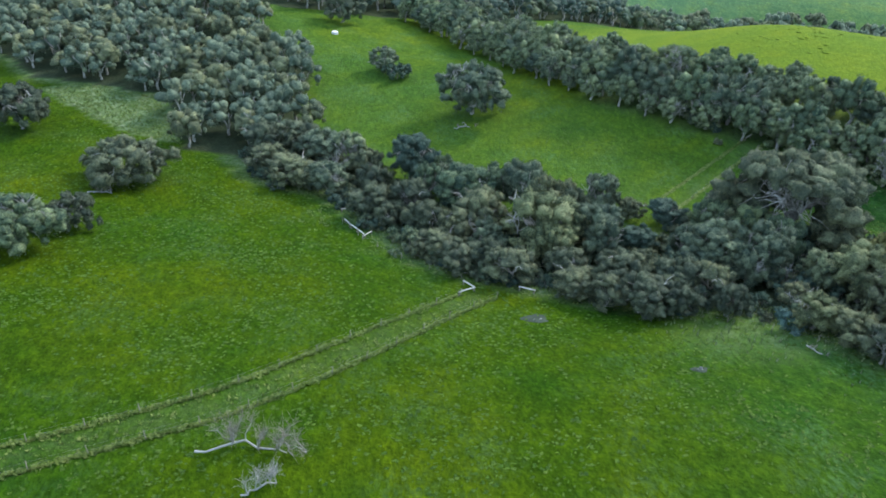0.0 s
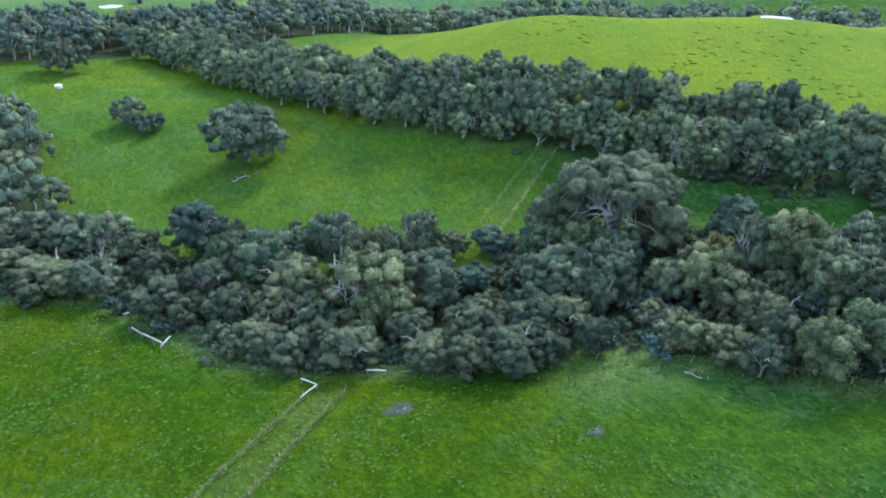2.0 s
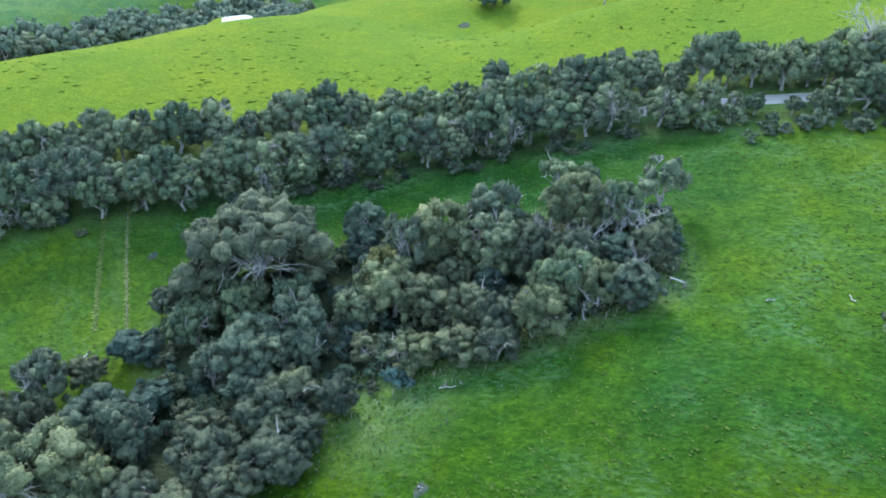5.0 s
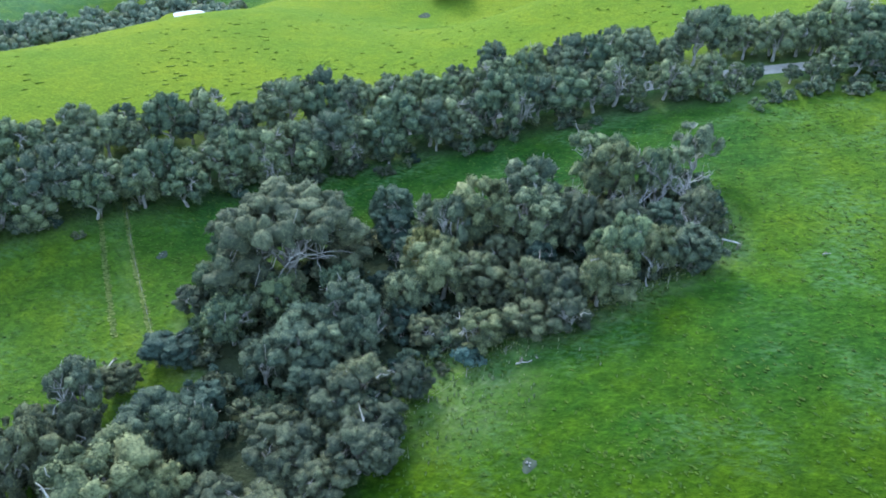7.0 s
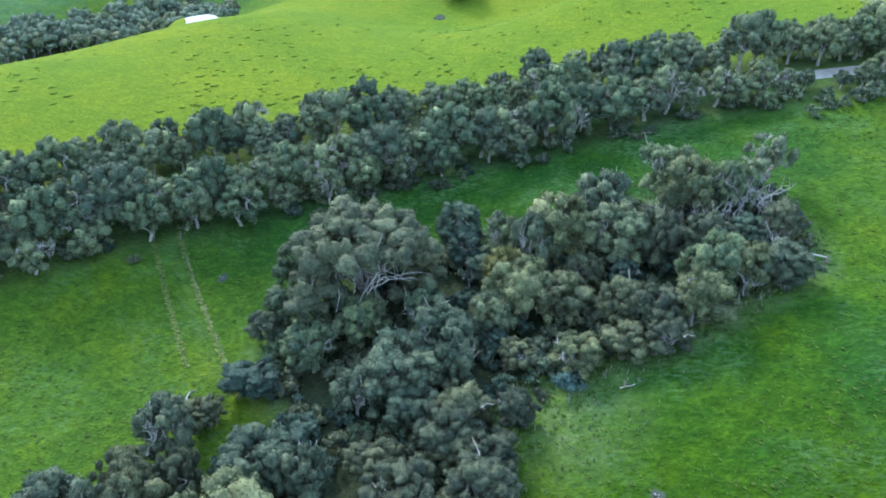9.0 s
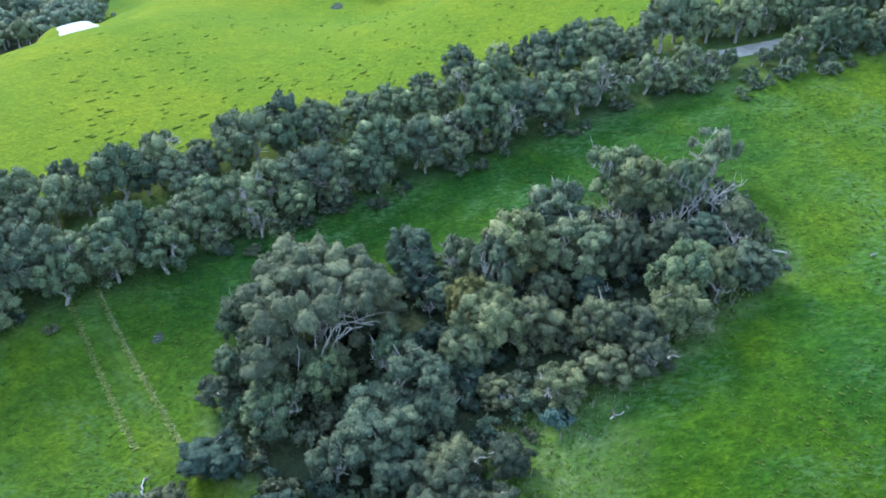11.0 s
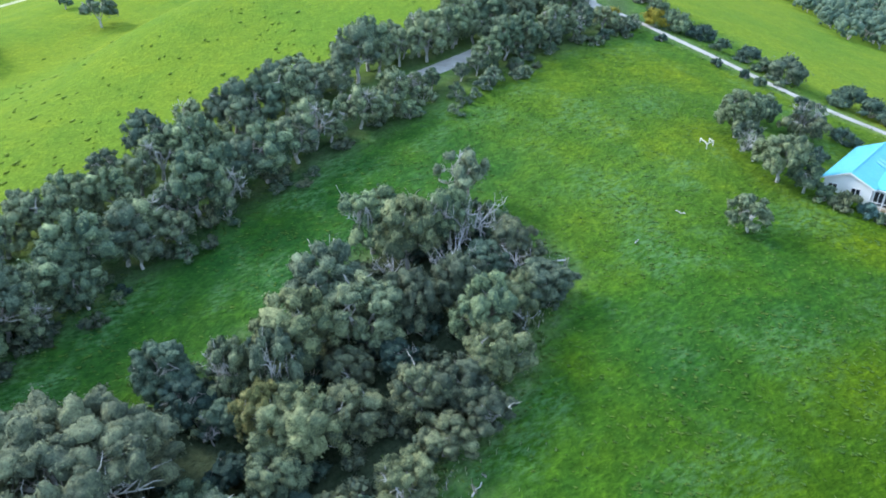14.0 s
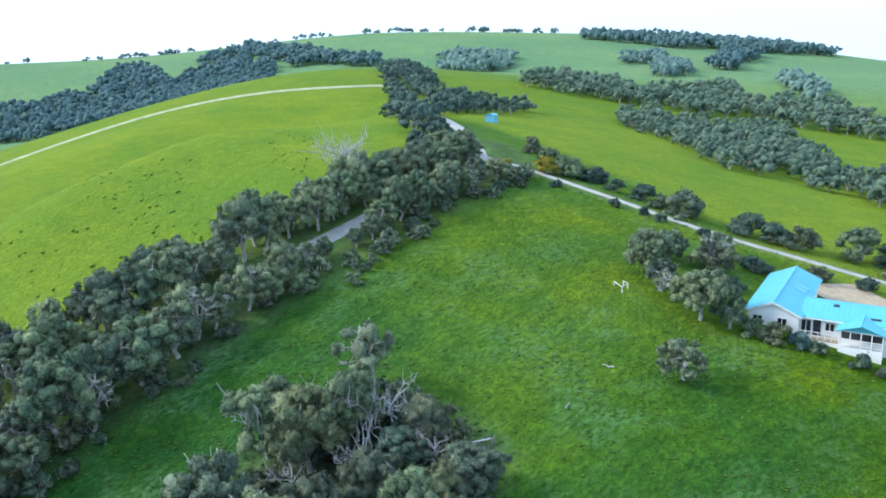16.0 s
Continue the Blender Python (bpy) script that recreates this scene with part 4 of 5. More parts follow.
# ---- far woods over the hills ----
FAR_WOODS = {
    "valley_woods": ([(760, 60), (893, 37), (895, 6), (910, -45), (1031, -113), (1020, -137), (939, -137), (892, -137), (929, -194), (944, -228), (860, -245), (740, -190), (700, -100), (690, 0)], 12),
    "ridge_belt": ([(1002, -196), (1052, -282), (894, -311), (822, -306), (768, -335), (740, -310), (777, -296), (820, -268), (836, -248), (853, -263), (965, -245), (969, -193)], 12),
    "hill_clump": ([(640, -330), (745, -392), (748, -437), (708, -473), (672, -441), (600, -370)], 11),
    "hill_copse": ([(615, -543), (654, -655), (588, -582), (578, -509)], 11),
    "hill_thicket": ([(480, -446), (589, -577), (560, -565), (529, -550), (462, -469), (449, -420)], 11),
    "skyline_woods": ([(830, -684), (860, -755), (802, -813), (728, -872), (705, -974), (669, -1019), (616, -987), (612, -858), (651, -793), (689, -728), (768, -707)], 14),
    "spur_woods": ([(499, -551), (616, -713), (640, -779), (608, -792), (558, -714), (544, -657), (490, -574)], 13),
    "slope_woods": ([(341, -178), (409, -276), (365, -265), (373, -310), (334, -278), (369, -364), (359, -395), (316, -343), (289, -321), (297, -368), (268, -382), (225, -344), (200, -324), (182, -286), (202, -300), (227, -299), (245, -287), (269, -287), (276, -252), (289, -245), (291, -221), (312, -213), (321, -193)], 9.5),
    "gully_woods": ([(392, -503), (406, -545), (335, -463), (290, -400), (299, -397), (346, -443)], 10),
    "creek_woods": ([(232, -144), (283, -204), (283, -227), (242, -189), (254, -217), (243, -232), (252, -262), (230, -263), (189, -204), (171, -193), (136, -142), (127, -152), (110, -140), (90, -97), (102, -101), (116, -107), (126, -107), (136, -110), (136, -94), (143, -96), (189, -130), (205, -130)], 8.0),
    "paddock_trees": ([(246, -66), (270, -98), (252, -112), (232, -100), (222, -76)], 7.5),
    "road_crest_trees": ([(152, 0), (187, -14), (225, -33), (300, -76), (430, -146), (440, -172), (330, -118), (250, -78), (222, -60), (216, -44), (180, -24), (160, -12)], 6.5),
}
for n, (name, (poly, gap)) in enumerate(FAR_WOODS.items()):
    near = gap < 9
    spots = [p for p in scatter(poly, gap, 60 + n, 0.9)[0] if name != "road_crest_trees" or away(ROAD_LINE, *p) > (6 if p[0] < 215 else 4) and (p[0] > 215 or p[1] > 3 + np.interp(p[0], [140, 158, 178, 207, 250, 330, 440], [-8, -19, -29, -45, -62, -98, -150]))]
    woods(name, spots, ROUGH_TREES if near or gap < 10 else FAR_TREES, 60 + n, (0.75, 1.1) if near else (1.0, 1.45) if gap < 10 else (0.11 * gap, 0.155 * gap), "dull green gum woodland on the distant slopes", -1.5, LEAF_DARK if gap < 10 else LEAF_FAR_HAZED)
rng = np.random.default_rng(77)
ridge = []
for a in np.radians([-33, -28.5, -24, -20.5, -16, -13.5, -12, -9, -4, 1, 3]):
    for _ in range(int(rng.integers(2, 7))):
        b = a + rng.normal(0, 0.012)
        ridge.append((10 + 1230 * math.cos(b), 86 + 1230 * math.sin(b)))
for x0, y0, x1, y1, count in ((1049, -514, 1036, -565, 9), (1028, -633, 1021, -669, 9), (1014, -690, 996, -762, 16), (985, -774, 985, -786, 4)):
    ridge += [(x0 + (x1 - x0) * u, y0 + (y1 - y0) * u + rng.normal(0, 2)) for u in rng.random(count)]
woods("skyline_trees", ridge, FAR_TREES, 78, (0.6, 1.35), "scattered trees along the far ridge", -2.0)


# ---- single trees ----
def lone(seed, x, y, high, wide, domes, mat, label, low=0.15, stems=3, bare=0.0, turn=0):
    proto = gum_tree(seed, high, wide, int(2.3 * domes), 150, 0.15, mat, 2, -0.35 - 2.0 * (0.3 - low) if low < 0.3 else -0.3, stems, bare, head=max(0.6, 0.12 * wide + 0.25))
    stand(proto, x, y, turn, 1.0, label, "tree")
    retire([proto])


lone(101, -49.5, 122.5, 7.4, 8.2, 40, LEAF_DULL, "broad dull green paddock tree leafed to the grass", 0.08, 5)
lone(102, -55.5, 92.5, 7.6, 7.0, 36, LEAF, "broad grey-green paddock tree with bleached low limbs", 0.06, 4, 0.1)
lone(103, -50.5, 101, 5.2, 4.4, 22, LEAF_DULL, "low dull green tree in the paddock", 0.06, 4)
lone(104, -77, 143.5, 9.5, 6.8, 34, LEAF_DULL, "tall dark paddock tree at the forest edge", 0.08, 4)
lone(105, 15.2, 166, 13.0, 9.2, 46, LEAF_GREY, "airy grey-green gum alone in the paddock", 0.0, 6, 0.12)
lone(106, -6.5, 194.5, 6.6, 4.8, 22, LEAF_GREY, "ragged grey tree alone in the paddock", 0.10, 4, 0.25)
lone(107, -2.5, 190, 4.0, 4.2, 14, LEAF_DARK, "low dark bush beside a ragged paddock tree", 0.05, 4)
lone(108, -20, 234, 9.0, 6.5, 24, LEAF_DULL, "broad paddock tree by the far forest", 0.12, 4)
lone(109, 225, 87, 8.5, 5.4, 18, LEAF_GREY, "grey tree with a pale leaning trunk on the hill", 0.35, 3, 0.15)
lone(110, 212, 119, 6.5, 8.0, 24, LEAF_DARK, "low dark spreading tree on the hill", 0.05, 4)
lone(111, 248, 95, 4.5, 2.4, 7, LEAF_DARK, "small dark tree far up the hill", 0.2)
lone(112, 62, 21.4, 5.0, 3.3, 14, LEAF_ROAD_HAZED, "small buff-green paddock gum with a pale trunk", 0.25, 3, 0.1)
lone(113, 69.5, 8.5, 7.2, 4.0, 24, LEAF_ROAD_HAZED, "pale buff-green garden gum beside the house", 0.30, 4)
lone(114, 82.5, 4.5, 7.6, 3.8, 24, LEAF_ROAD_HAZED, "dense grey-green tree in the garden", 0.08, 3)
lone(115, 79, 5.5, 4.4, 2.6, 11, LEAF_GREY, "thin grey garden tree with a pale stem", 0.35, 3, 0.3)
lone(116, 75.5, 7.5, 4.2, 2.8, 11, LEAF_GREY, "thin grey garden tree with a pale stem", 0.3, 3, 0.35)
lone(117, 80.5, -8.5, 6.0, 3.2, 18, LEAF_GREY, "half-dead silver garden tree", 0.25, 5, 0.5)
lone(118, 79.5, -7.0, 4.6, 3.6, 16, LEAF_DULL, "dull spreading garden bush", 0.06, 4)
lone(119, 86, -4.0, 5.0, 3.4, 16, LEAF, "grey-green garden tree beside the lane", 0.1, 4)
lone(120, 66.4, 7.0, 5.0, 2.6, 15, LEAF, "green garden tree with yellowing leaves by the gable", 0.12, 3)

# hedge and shrubs beside the lane and the house: x, y, height, half width, leaf
GARDEN = [
    (117, -24, 2.8, 2.0, LEAF_DARK), (111, -26, 3.2, 2.6, LEAF_DARK), (107, -25.5, 2.6, 2.2, LEAF), (101, -26, 5.0, 4.0, LEAF_GREY), (91, -31, 4.2, 3.2, LEAF_DARK),
    (87, -32.5, 3.8, 3.2, LEAF_DARK), (83, -35, 4.2, 3.2, LEAF_DULL), (76, -42, 6.8, 4.2, LEAF), (72, -47, 5.0, 4.0, LEAF_DULL), (68, -40, 3.4, 3.0, LEAF_DULL),
    (122, -13, 1.4, 1.3, LEAF_DARK), (109, -16, 1.3, 1.2, LEAF_DARK), (103, -17.5, 1.6, 1.4, LEAF_DARK), (100, -18.2, 1.5, 1.2, LEAF_DARK), (92, -20.2, 1.4, 1.2, LEAF_DARK),
    (131, -18.5, 4.0, 2.6, LEAF_YELLOW), (128, -22, 4.8, 3.4, LEAF), (124, -25, 3.2, 3.0, LEAF_DARK), (139, -5, 3.4, 2.4, LEAF_DULL), (136, -10, 2.6, 2.2, LEAF_YELLOW),
    (61.5, 4.4, 2.4, 1.9, LEAF_DULL), (64.0, 6.0, 2.6, 1.6, LEAF), (59.4, 3.0, 1.9, 1.5, LEAF_BLUE), (57.0, 2.2, 1.6, 1.2, LEAF), (52.8, 1.0, 1.4, 1.5, LEAF_DARK),
    (49.5, -0.6, 1.8, 1.8, LEAF_DULL), (72.5, 2.0, 2.4, 1.8, LEAF_DARK), (74, -4, 2.0, 1.8, LEAF_DARK), (77.5, -14, 2.4, 2.4, LEAF_DARK), (72, -21, 2.6, 2.4, LEAF_DULL),
    (67, -27, 1.9, 1.8, LEAF_DARK), (63, -30, 2.2, 2.2, LEAF_DULL), (140, -27, 3.2, 2.6, LEAF), (149, -29, 3.6, 3.0, LEAF_DULL),
    (47.3, 73.6, 2.5, 2.1, LEAF_BLUE), (53.0, 87.0, 2.8, 2.2, LEAF_BLUE), (74, 52, 2.6, 2.4, LEAF_DARK),
]
for k, (x, y, hh, ww, leaf) in enumerate(GARDEN):
    proto = shrub(200 + k, hh, ww, 12 if ww < 2.5 else 20, 76, 0.17 + 0.02 * ww, leaf)
    word = {LEAF_YELLOW.name: "golden flowering wattle bush by the lane", LEAF_BLUE.name: "round blue-green shrub in long grass", LEAF_GREY.name: "silvery grey spreading bush by the lane", LEAF_DARK.name: "dense dark green bush in rough grass"}.get(leaf.name, "dull green bush in rough grass")
    stand(proto, x, y, 40 * k, 1.0, word, "shrub", "lane and garden bushes" if y < 30 else "copse bushes")
    retire([proto])

# low scrub round the skirts of the copse and along the road verge
rng = np.random.default_rng(31)
for line, count, reach in ((COPSE_WEST[1:11], 84, 1.5), (COPSE_EAST + COPSE_EAST[:1], 84, 1.3), ([(p[0] - 9.5, p[1] - 3) for p in ROAD_LINE[1:9]], 76, 1.8)):
    p = smooth_line(line, 0.5)
    for q in p[rng.choice(len(p), count, replace=False)]:
        x, y = q + rng.normal(0, reach, 2)
        stand(SHRUBS[int(rng.integers(len(SHRUBS)))], x, y, rng.uniform(0, 360), rng.uniform(0.55, 1.3), "grey-green scrub bush at the foot of the trees", "shrub", "scrub bushes", rng.uniform(0.7, 1.1))

DEAD = dead_tree(301, 11.5, 6.5, 14, base=0.30)
stand(DEAD, 144, 24, 0, 1.0, "bleached leafless tree standing over the roadside gums", "dead tree")
stand(DEAD, 147, 20, 140, 0.8, "bleached leafless tree standing over the roadside gums", "dead tree")
retire([DEAD])
SNAG = dead_tree(302, 6.4, 3.0, 9, base=0.17)
for x, y, size, turn in ((2.2, 119, 0.9, 0), (-14, 133, 0.9, 60), (11, 103.5, 0.75, 120), (39, 82.5, 0.5, 20), (53, 86, 0.6, 200), (76.8, 54.1, 1.05, 90), (76.4, 51.6, 1.05, 250), (82.4, 56.9, 0.95, 170), (72.7, 57.4, 1.0, 300), (70.5, 58.8, 0.9, 40), (75.3, 64, 0.9, 130), (63.7, 67.6, 0.65, 200), (60.5, 54.7, 0.75, 75), (57.8, 62.4, 0.8, 310), (DRY[0] - 5, DRY[1] - 5.5, 0.7, 20), (66, 88, 0.55, 30), (50, 78, 0.5, 300)):
    stand(SNAG, x, y, turn, size, "bare bleached snag among the copse trees", "dead tree", "snags")
for k, (x, y) in enumerate(((80, 125), (93, 108), (102.5, 84), (107, 70), (70, 137), (130, 40))):
    stand(SNAG, x, y, 50 * k, (0.95, 0.85, 1.0, 0.8)[k % 4], "bare bleached snag in the roadside row", "dead tree", "roadside snags")
stand(SNAG, 80.5, -7.8, 40, 0.8, "silvery half-bare tree between garden and lane", "dead tree")
retire([SNAG])


# ---- fallen timber ----
def fallen(seed, length, branches, rise, thick, name="fallen_log", twig=None):
    """A weathered trunk lying along x with branches that curl upward."""
    rng = np.random.default_rng(seed)
    root = new(name)
    trunk = bent(rng, (-length / 2, 0, thick), (length / 2, 0, thick * 1.2), 0.02, 8)
    trunk[:, 1] += 0.05 * length * np.sin(np.linspace(0, 3.0, 8))
    trunk[:, 2] = np.maximum(thick * 0.7, np.minimum(trunk[:, 2], thick * 2.2))
    pile = Pile()
    pile.add(*tube(trunk, np.linspace(thick, thick * 0.5, 8) * rng.uniform(0.7, 1.1, 8), 8))
    pile.mesh("trunk", DEADWOOD, root, True)
    for k in range(branches):
        b = Pile()
        a = trunk[int(rng.integers(1, 8))]
        e = a + np.array((rng.normal(0, 0.12 * length), rng.normal(0, 0.10 * length), rise * rng.uniform(0.4, 1.0)))
        path = bent(rng, a, e, 0.15, 6)
        b.add(*tube(path, np.linspace(thick * 0.46, thick * 0.14, 6), 5))
        twigs = Pile()
        for _ in range(40):
            q = path[int(rng.integers(1, 6))]
            tip = q + rng.normal(0, 0.20 * rise, 3) + np.array((0, 0, 0.16 * rise))
            twigs.add(*tube(bent(rng, q, tip, 0.1, 4), np.linspace(thick * 0.13, 0.008, 4), 3))
        limb = b.mesh("branch", DEADWOOD, root, True)
        twigs.mesh("twig_spray", twig or DRY_TWIG, root, True)
    return root


def lay(ob, x, y, turn, label, group=""):
    ob.matrix_world = pose(x, y, hz(x, y), 0, 0, turn)
    return tagged(ob, label, "fallen tree", group)


lay(fallen(401, 10.4, 14, 3.2, 0.13, "fallen_tree"), -15.0, 50.4, 1, "large bleached fallen tree with upright branches on the grass", "fallen timber")
lay(fallen(402, 3.2, 7, 2.2, 0.11, "fallen_tree", DEADWOOD), -13.5, 45.6, 25, "bleached fallen treetop on the grass", "fallen timber")
lay(fallen(403, 3.6, 2, 0.9, 0.14), 42.4, 117.5, 10, "bent bleached log beside the copse", "fallen timber")
lay(fallen(404, 2.6, 4, 0.6, 0.10), 47.2, 66.7, -60, "forked bleached log in long grass", "fallen timber")
lay(fallen(405, 5.0, 5, 1.0, 0.14), 13.0, 158.5, 10, "bleached fallen limb under a lone gum", "fallen timber")
lay(fallen(406, 1.5, 0, 0.3, 0.09), 68.8, 26.4, 20, "short pale log on the grass", "fallen timber")
lay(fallen(407, 1.2, 1, 0.3, 0.08), 66.6, 34.8, -60, "short pale log on the grass", "fallen timber")
lay(fallen(408, 4.0, 5, 1.4, 0.14), -52.0, 115.0, 0, "bleached fallen limb under a paddock tree", "fallen timber")
lay(fallen(409, 4.4, 5, 1.2, 0.14), -57.0, 85.5, 20, "bleached fallen limb under a paddock tree", "fallen timber")
lay(fallen(410, 1.0, 0, 0.3, 0.09), 60.2, 101.0, 60, "short pale log by the copse", "fallen timber")


# ---- rails, posts and gates of white timber ----
def box(bm, size, at, turn=None):
    m = Matrix.Translation(at) @ (turn or Matrix.Identity(4)) @ Matrix.Diagonal((*size, 1))
    bmesh.ops.create_cube(bm, size=1.0, matrix=m)


def part(name, bm, mat, parent, label="", bevel=0.0, smooth=False):
    if bevel:
        bmesh.ops.bevel(bm, geom=bm.edges[:], offset=bevel, segments=1, affect="EDGES")
    me = bpy.data.meshes.new(name)
    bm.to_mesh(me)
    bm.free()
    me.materials.append(mat)
    if smooth:
        me.polygons.foreach_set("use_smooth", np.ones(len(me.polygons), bool))
    ob = new(name, me)
    ob.parent = parent
    if label:
        ob["label"] = label
    return ob


def round_part(name, path, radii, mat, parent, sides=7):
    v, f = tube(path, radii, sides)
    return mesh_object(name, np.array(v), f, mat, parent, True)


def strainer(a, b, label, high=0.85, rails=(0.72,), middle=False):
    """Two stout posts joined by round white rails."""
    root = new("strainer_fence")
    a, b = np.array((*a, hz(*a))), np.array((*b, hz(*b)))
    root.matrix_world = pose(*a)
    d = b - a
    for q in ([0, 1, 0.5] if middle else [0, 1]):
        p = d * q
        round_part("post", [p + (0, 0, -0.3), p + (0, 0, high * 0.6), p + (0.02, 0.01, high)], (0.10, 0.095, 0.08), POSTWOOD, root)
    for r in rails:
        n = d / np.linalg.norm(d) * 0.15
        round_part("rail", [-n + (0, 0, r), d * 0.5 + (0, 0, r + 0.02), d + n + (0, 0, r)], (0.095, 0.10, 0.09), TIMBER, root)
    return tagged(root, label, "fence", "strainer fences")


strainer((8.1, 90.0), (9.4, 87.9), "white timber strainer rail at the fence corner")
strainer((9.4, 87.7), (7.1, 85.9), "white timber strainer rail at the fence corner")
strainer((16.0, 88.2), (17.9, 87.0), "white timber strainer rail beside the copse")
strainer((-10.6, 113.0), (-9.6, 111.0), "white timber strainer rail beside long grass")
strainer((-9.4, 110.7), (-8.3, 109.1), "white timber strainer rail beside long grass")
strainer((-8.1, 108.8), (-6.9, 106.7), "white timber strainer rail beside long grass")
strainer((-5.9, 108.4), (-7.2, 106.1), "short white timber stay rail beside long grass")
strainer((-11.5, 117.6), (-9.3, 118.1), "white timber strainer rail at the copse edge")
strainer((68.7, 46.3), (67.8, 44.6), "white timber strainer rail at the end of the copse")
strainer((70.3, 136.9), (71.9, 135.5), "white timber strainer rail at the road fence")
strainer((67.8, 136.8), (66.6, 136.0), "white timber strainer rail at the road fence")


def yard_gate():
    root = new("yard_gate")
    x, y = 81.8, 11.3
    root.matrix_world = pose(x, y, hz(x, y), 0, 0, -20)
    for px, py in ((-1.2, 0), (1.2, 0), (-0.2, -1.4), (1.0, -1.3)):
        round_part("post", [(px, py, -0.3), (px, py, 0.75)], (0.07, 0.06), TIMBER, root)
    for z in (0.65,):
        for a, b in (((-1.3, 0), (1.3, 0)), ((-0.2, -1.4), (1.1, -1.3)), ((-1.2, 0), (-0.2, -1.4))):
            round_part("rail", [(*a, z), (*b, z)], (0.06, 0.06), TIMBER, root)
    tagged(root, "white timber yard rails standing in the paddock", "fence")


yard_gate()


def post_fence(line, gap, label, group):
    """Weathered posts with two strands of wire."""
    root = new("wire_fence")
    p = smooth_line(line, gap)
    z0 = hz(*p[0])
    root.matrix_world = pose(p[0][0], p[0][1], z0)
    rng = np.random.default_rng(int(abs(line[0][0] * 10)))
    tops = []
    for q in p:
        o = np.array((q[0] - p[0][0], q[1] - p[0][1], hz(*q) - z0))
        lean = rng.normal(0, 0.05, 2)
        round_part("post", [o + (0, 0, -0.3), o + (lean[0], lean[1], 1.1)], (0.055, 0.042), POSTWOOD, root, 5)
        tops.append(o)
    for zz in (0.5, 1.0):
        round_part("wire", [o + np.array((0, 0, zz)) for o in tops], [0.006] * len(tops), GREYSHED, root, 3)
    return tagged(root, label, "fence", group)


TRACK_A = [(-60, 43), (-38.1, 51.4), (-29.4, 55.5), (-19.5, 60.5), (-8.4, 70.9), (1.1, 80.4), (7.4, 86.4)]
TRACK_B = [(-58, 39), (-36.5, 47.8), (-28.0, 51.4), (-18.5, 55.7), (-7.9, 64.1), (5.2, 78.4), (12.4, 85.6)]
LINE_C = [(71.8, 135.6), (61.2, 127.2), (50.5, 117.8), (43.3, 111.6)]
LINE_D = [(67.5, 137.0), (58.5, 130.0), (46.8, 120.4)]
post_fence(TRACK_A, 5.0, "weathered post and wire fence along the grass track", "wire fences")
post_fence(TRACK_B, 5.0, "weathered post and wire fence along the grass track", "wire fences")
post_fence(LINE_C, 5.0, "weathered post and wire fence across the paddock", "wire fences")
post_fence([(67.6, 44.3), (72.5, 48), (80, 52)], 4.0, "weathered post and wire fence behind the copse", "wire fences")
post_fence([(-11, 112.6), (-6, 104.5), (2, 96), (8, 92.3)], 5.0, "weathered post and wire fence skirting the copse", "wire fences")
post_fence([(19, 90), (30, 82.5), (42, 76), (52, 66.5), (60, 53), (67.5, 44.5)], 5.0, "weathered post and wire fence skirting the copse", "wire fences")


# ---- tufts, tussocks and long grass ----
def blades(places, mat, label, name, high, count, spread, seed):
    """Small upright sprays of grass, too many to count."""
    rng = np.random.default_rng(seed)
    n = len(places)
    p = np.array(places, float)
    z = height(p[:, 0], p[:, 1])
    k = rng.uniform(0.6, 1.4, n)
    verts, faces = [], []
    for c in range(count):
        t = rng.uniform(0, 2 * math.pi, n)
        d = np.stack([np.cos(t), np.sin(t)], 1)
        s = np.stack([-d[:, 1], d[:, 0]], 1)
        foot = p + d * (rng.uniform(0.0, 0.3, n) * spread * k)[:, None]
        tip = foot + d * (rng.uniform(0.3, 1.0, n) * spread * k)[:, None]
        half = (spread * 0.35 * k)[:, None]
        h = high * k * rng.uniform(0.6, 1.2, n)
        quad = np.stack([np.c_[foot - s * half, z - 0.05], np.c_[foot + s * half, z - 0.05], np.c_[tip + s * half * 0.45, z + h], np.c_[tip - s * half * 0.45, z + h]], 1)
        verts.append(quad.reshape(-1, 3))
    v = np.concatenate(verts)
    f = np.arange(len(v)).reshape(-1, 4)
    ob = mesh_object(name, v, f, mat)
    return tagged(ob, label, "grass", kind="stuff")


def sward(places, label, name, seed, mat, flat=1.0):
    """Leaning leaves of lush grass that roughen the pasture."""
    rng = np.random.default_rng(seed)
    p = np.array(places, float)
    n = len(p)
    z = height(p[:, 0], p[:, 1])
    t = rng.uniform(0, 2 * math.pi, n)
    d = np.stack([np.cos(t), np.sin(t)], 1)
    s = np.stack([-d[:, 1], d[:, 0]], 1)
    size = rng.uniform(0.18, 0.50, n)
    rise = flat * size * rng.uniform(0.06, 0.36, n)
    half = s * (size * rng.uniform(0.4, 0.7, n))[:, None]
    tip = p + d * (size * 1.1)[:, None]
    v = np.stack([np.c_[p - half, z - 0.02], np.c_[p + half, z - 0.02], np.c_[tip + half * 0.5, z + rise], np.c_[tip - half * 0.5, z + rise]], 1).reshape(-1, 3)
    ob = mesh_object(name, v, np.arange(len(v)).reshape(-1, 4), mat)
    return tagged(ob, label, "grass", kind="stuff")


rng = np.random.default_rng(9)
cand = np.c_[rng.uniform(-70, 190, 150000), rng.uniform(0, 190, 150000)]
ok = np.ones(len(cand), bool)
for poly in (COPSE_WEST, COPSE_EAST, FOREST):
    ok &= ~inside(poly, cand[:, 0], cand[:, 1])
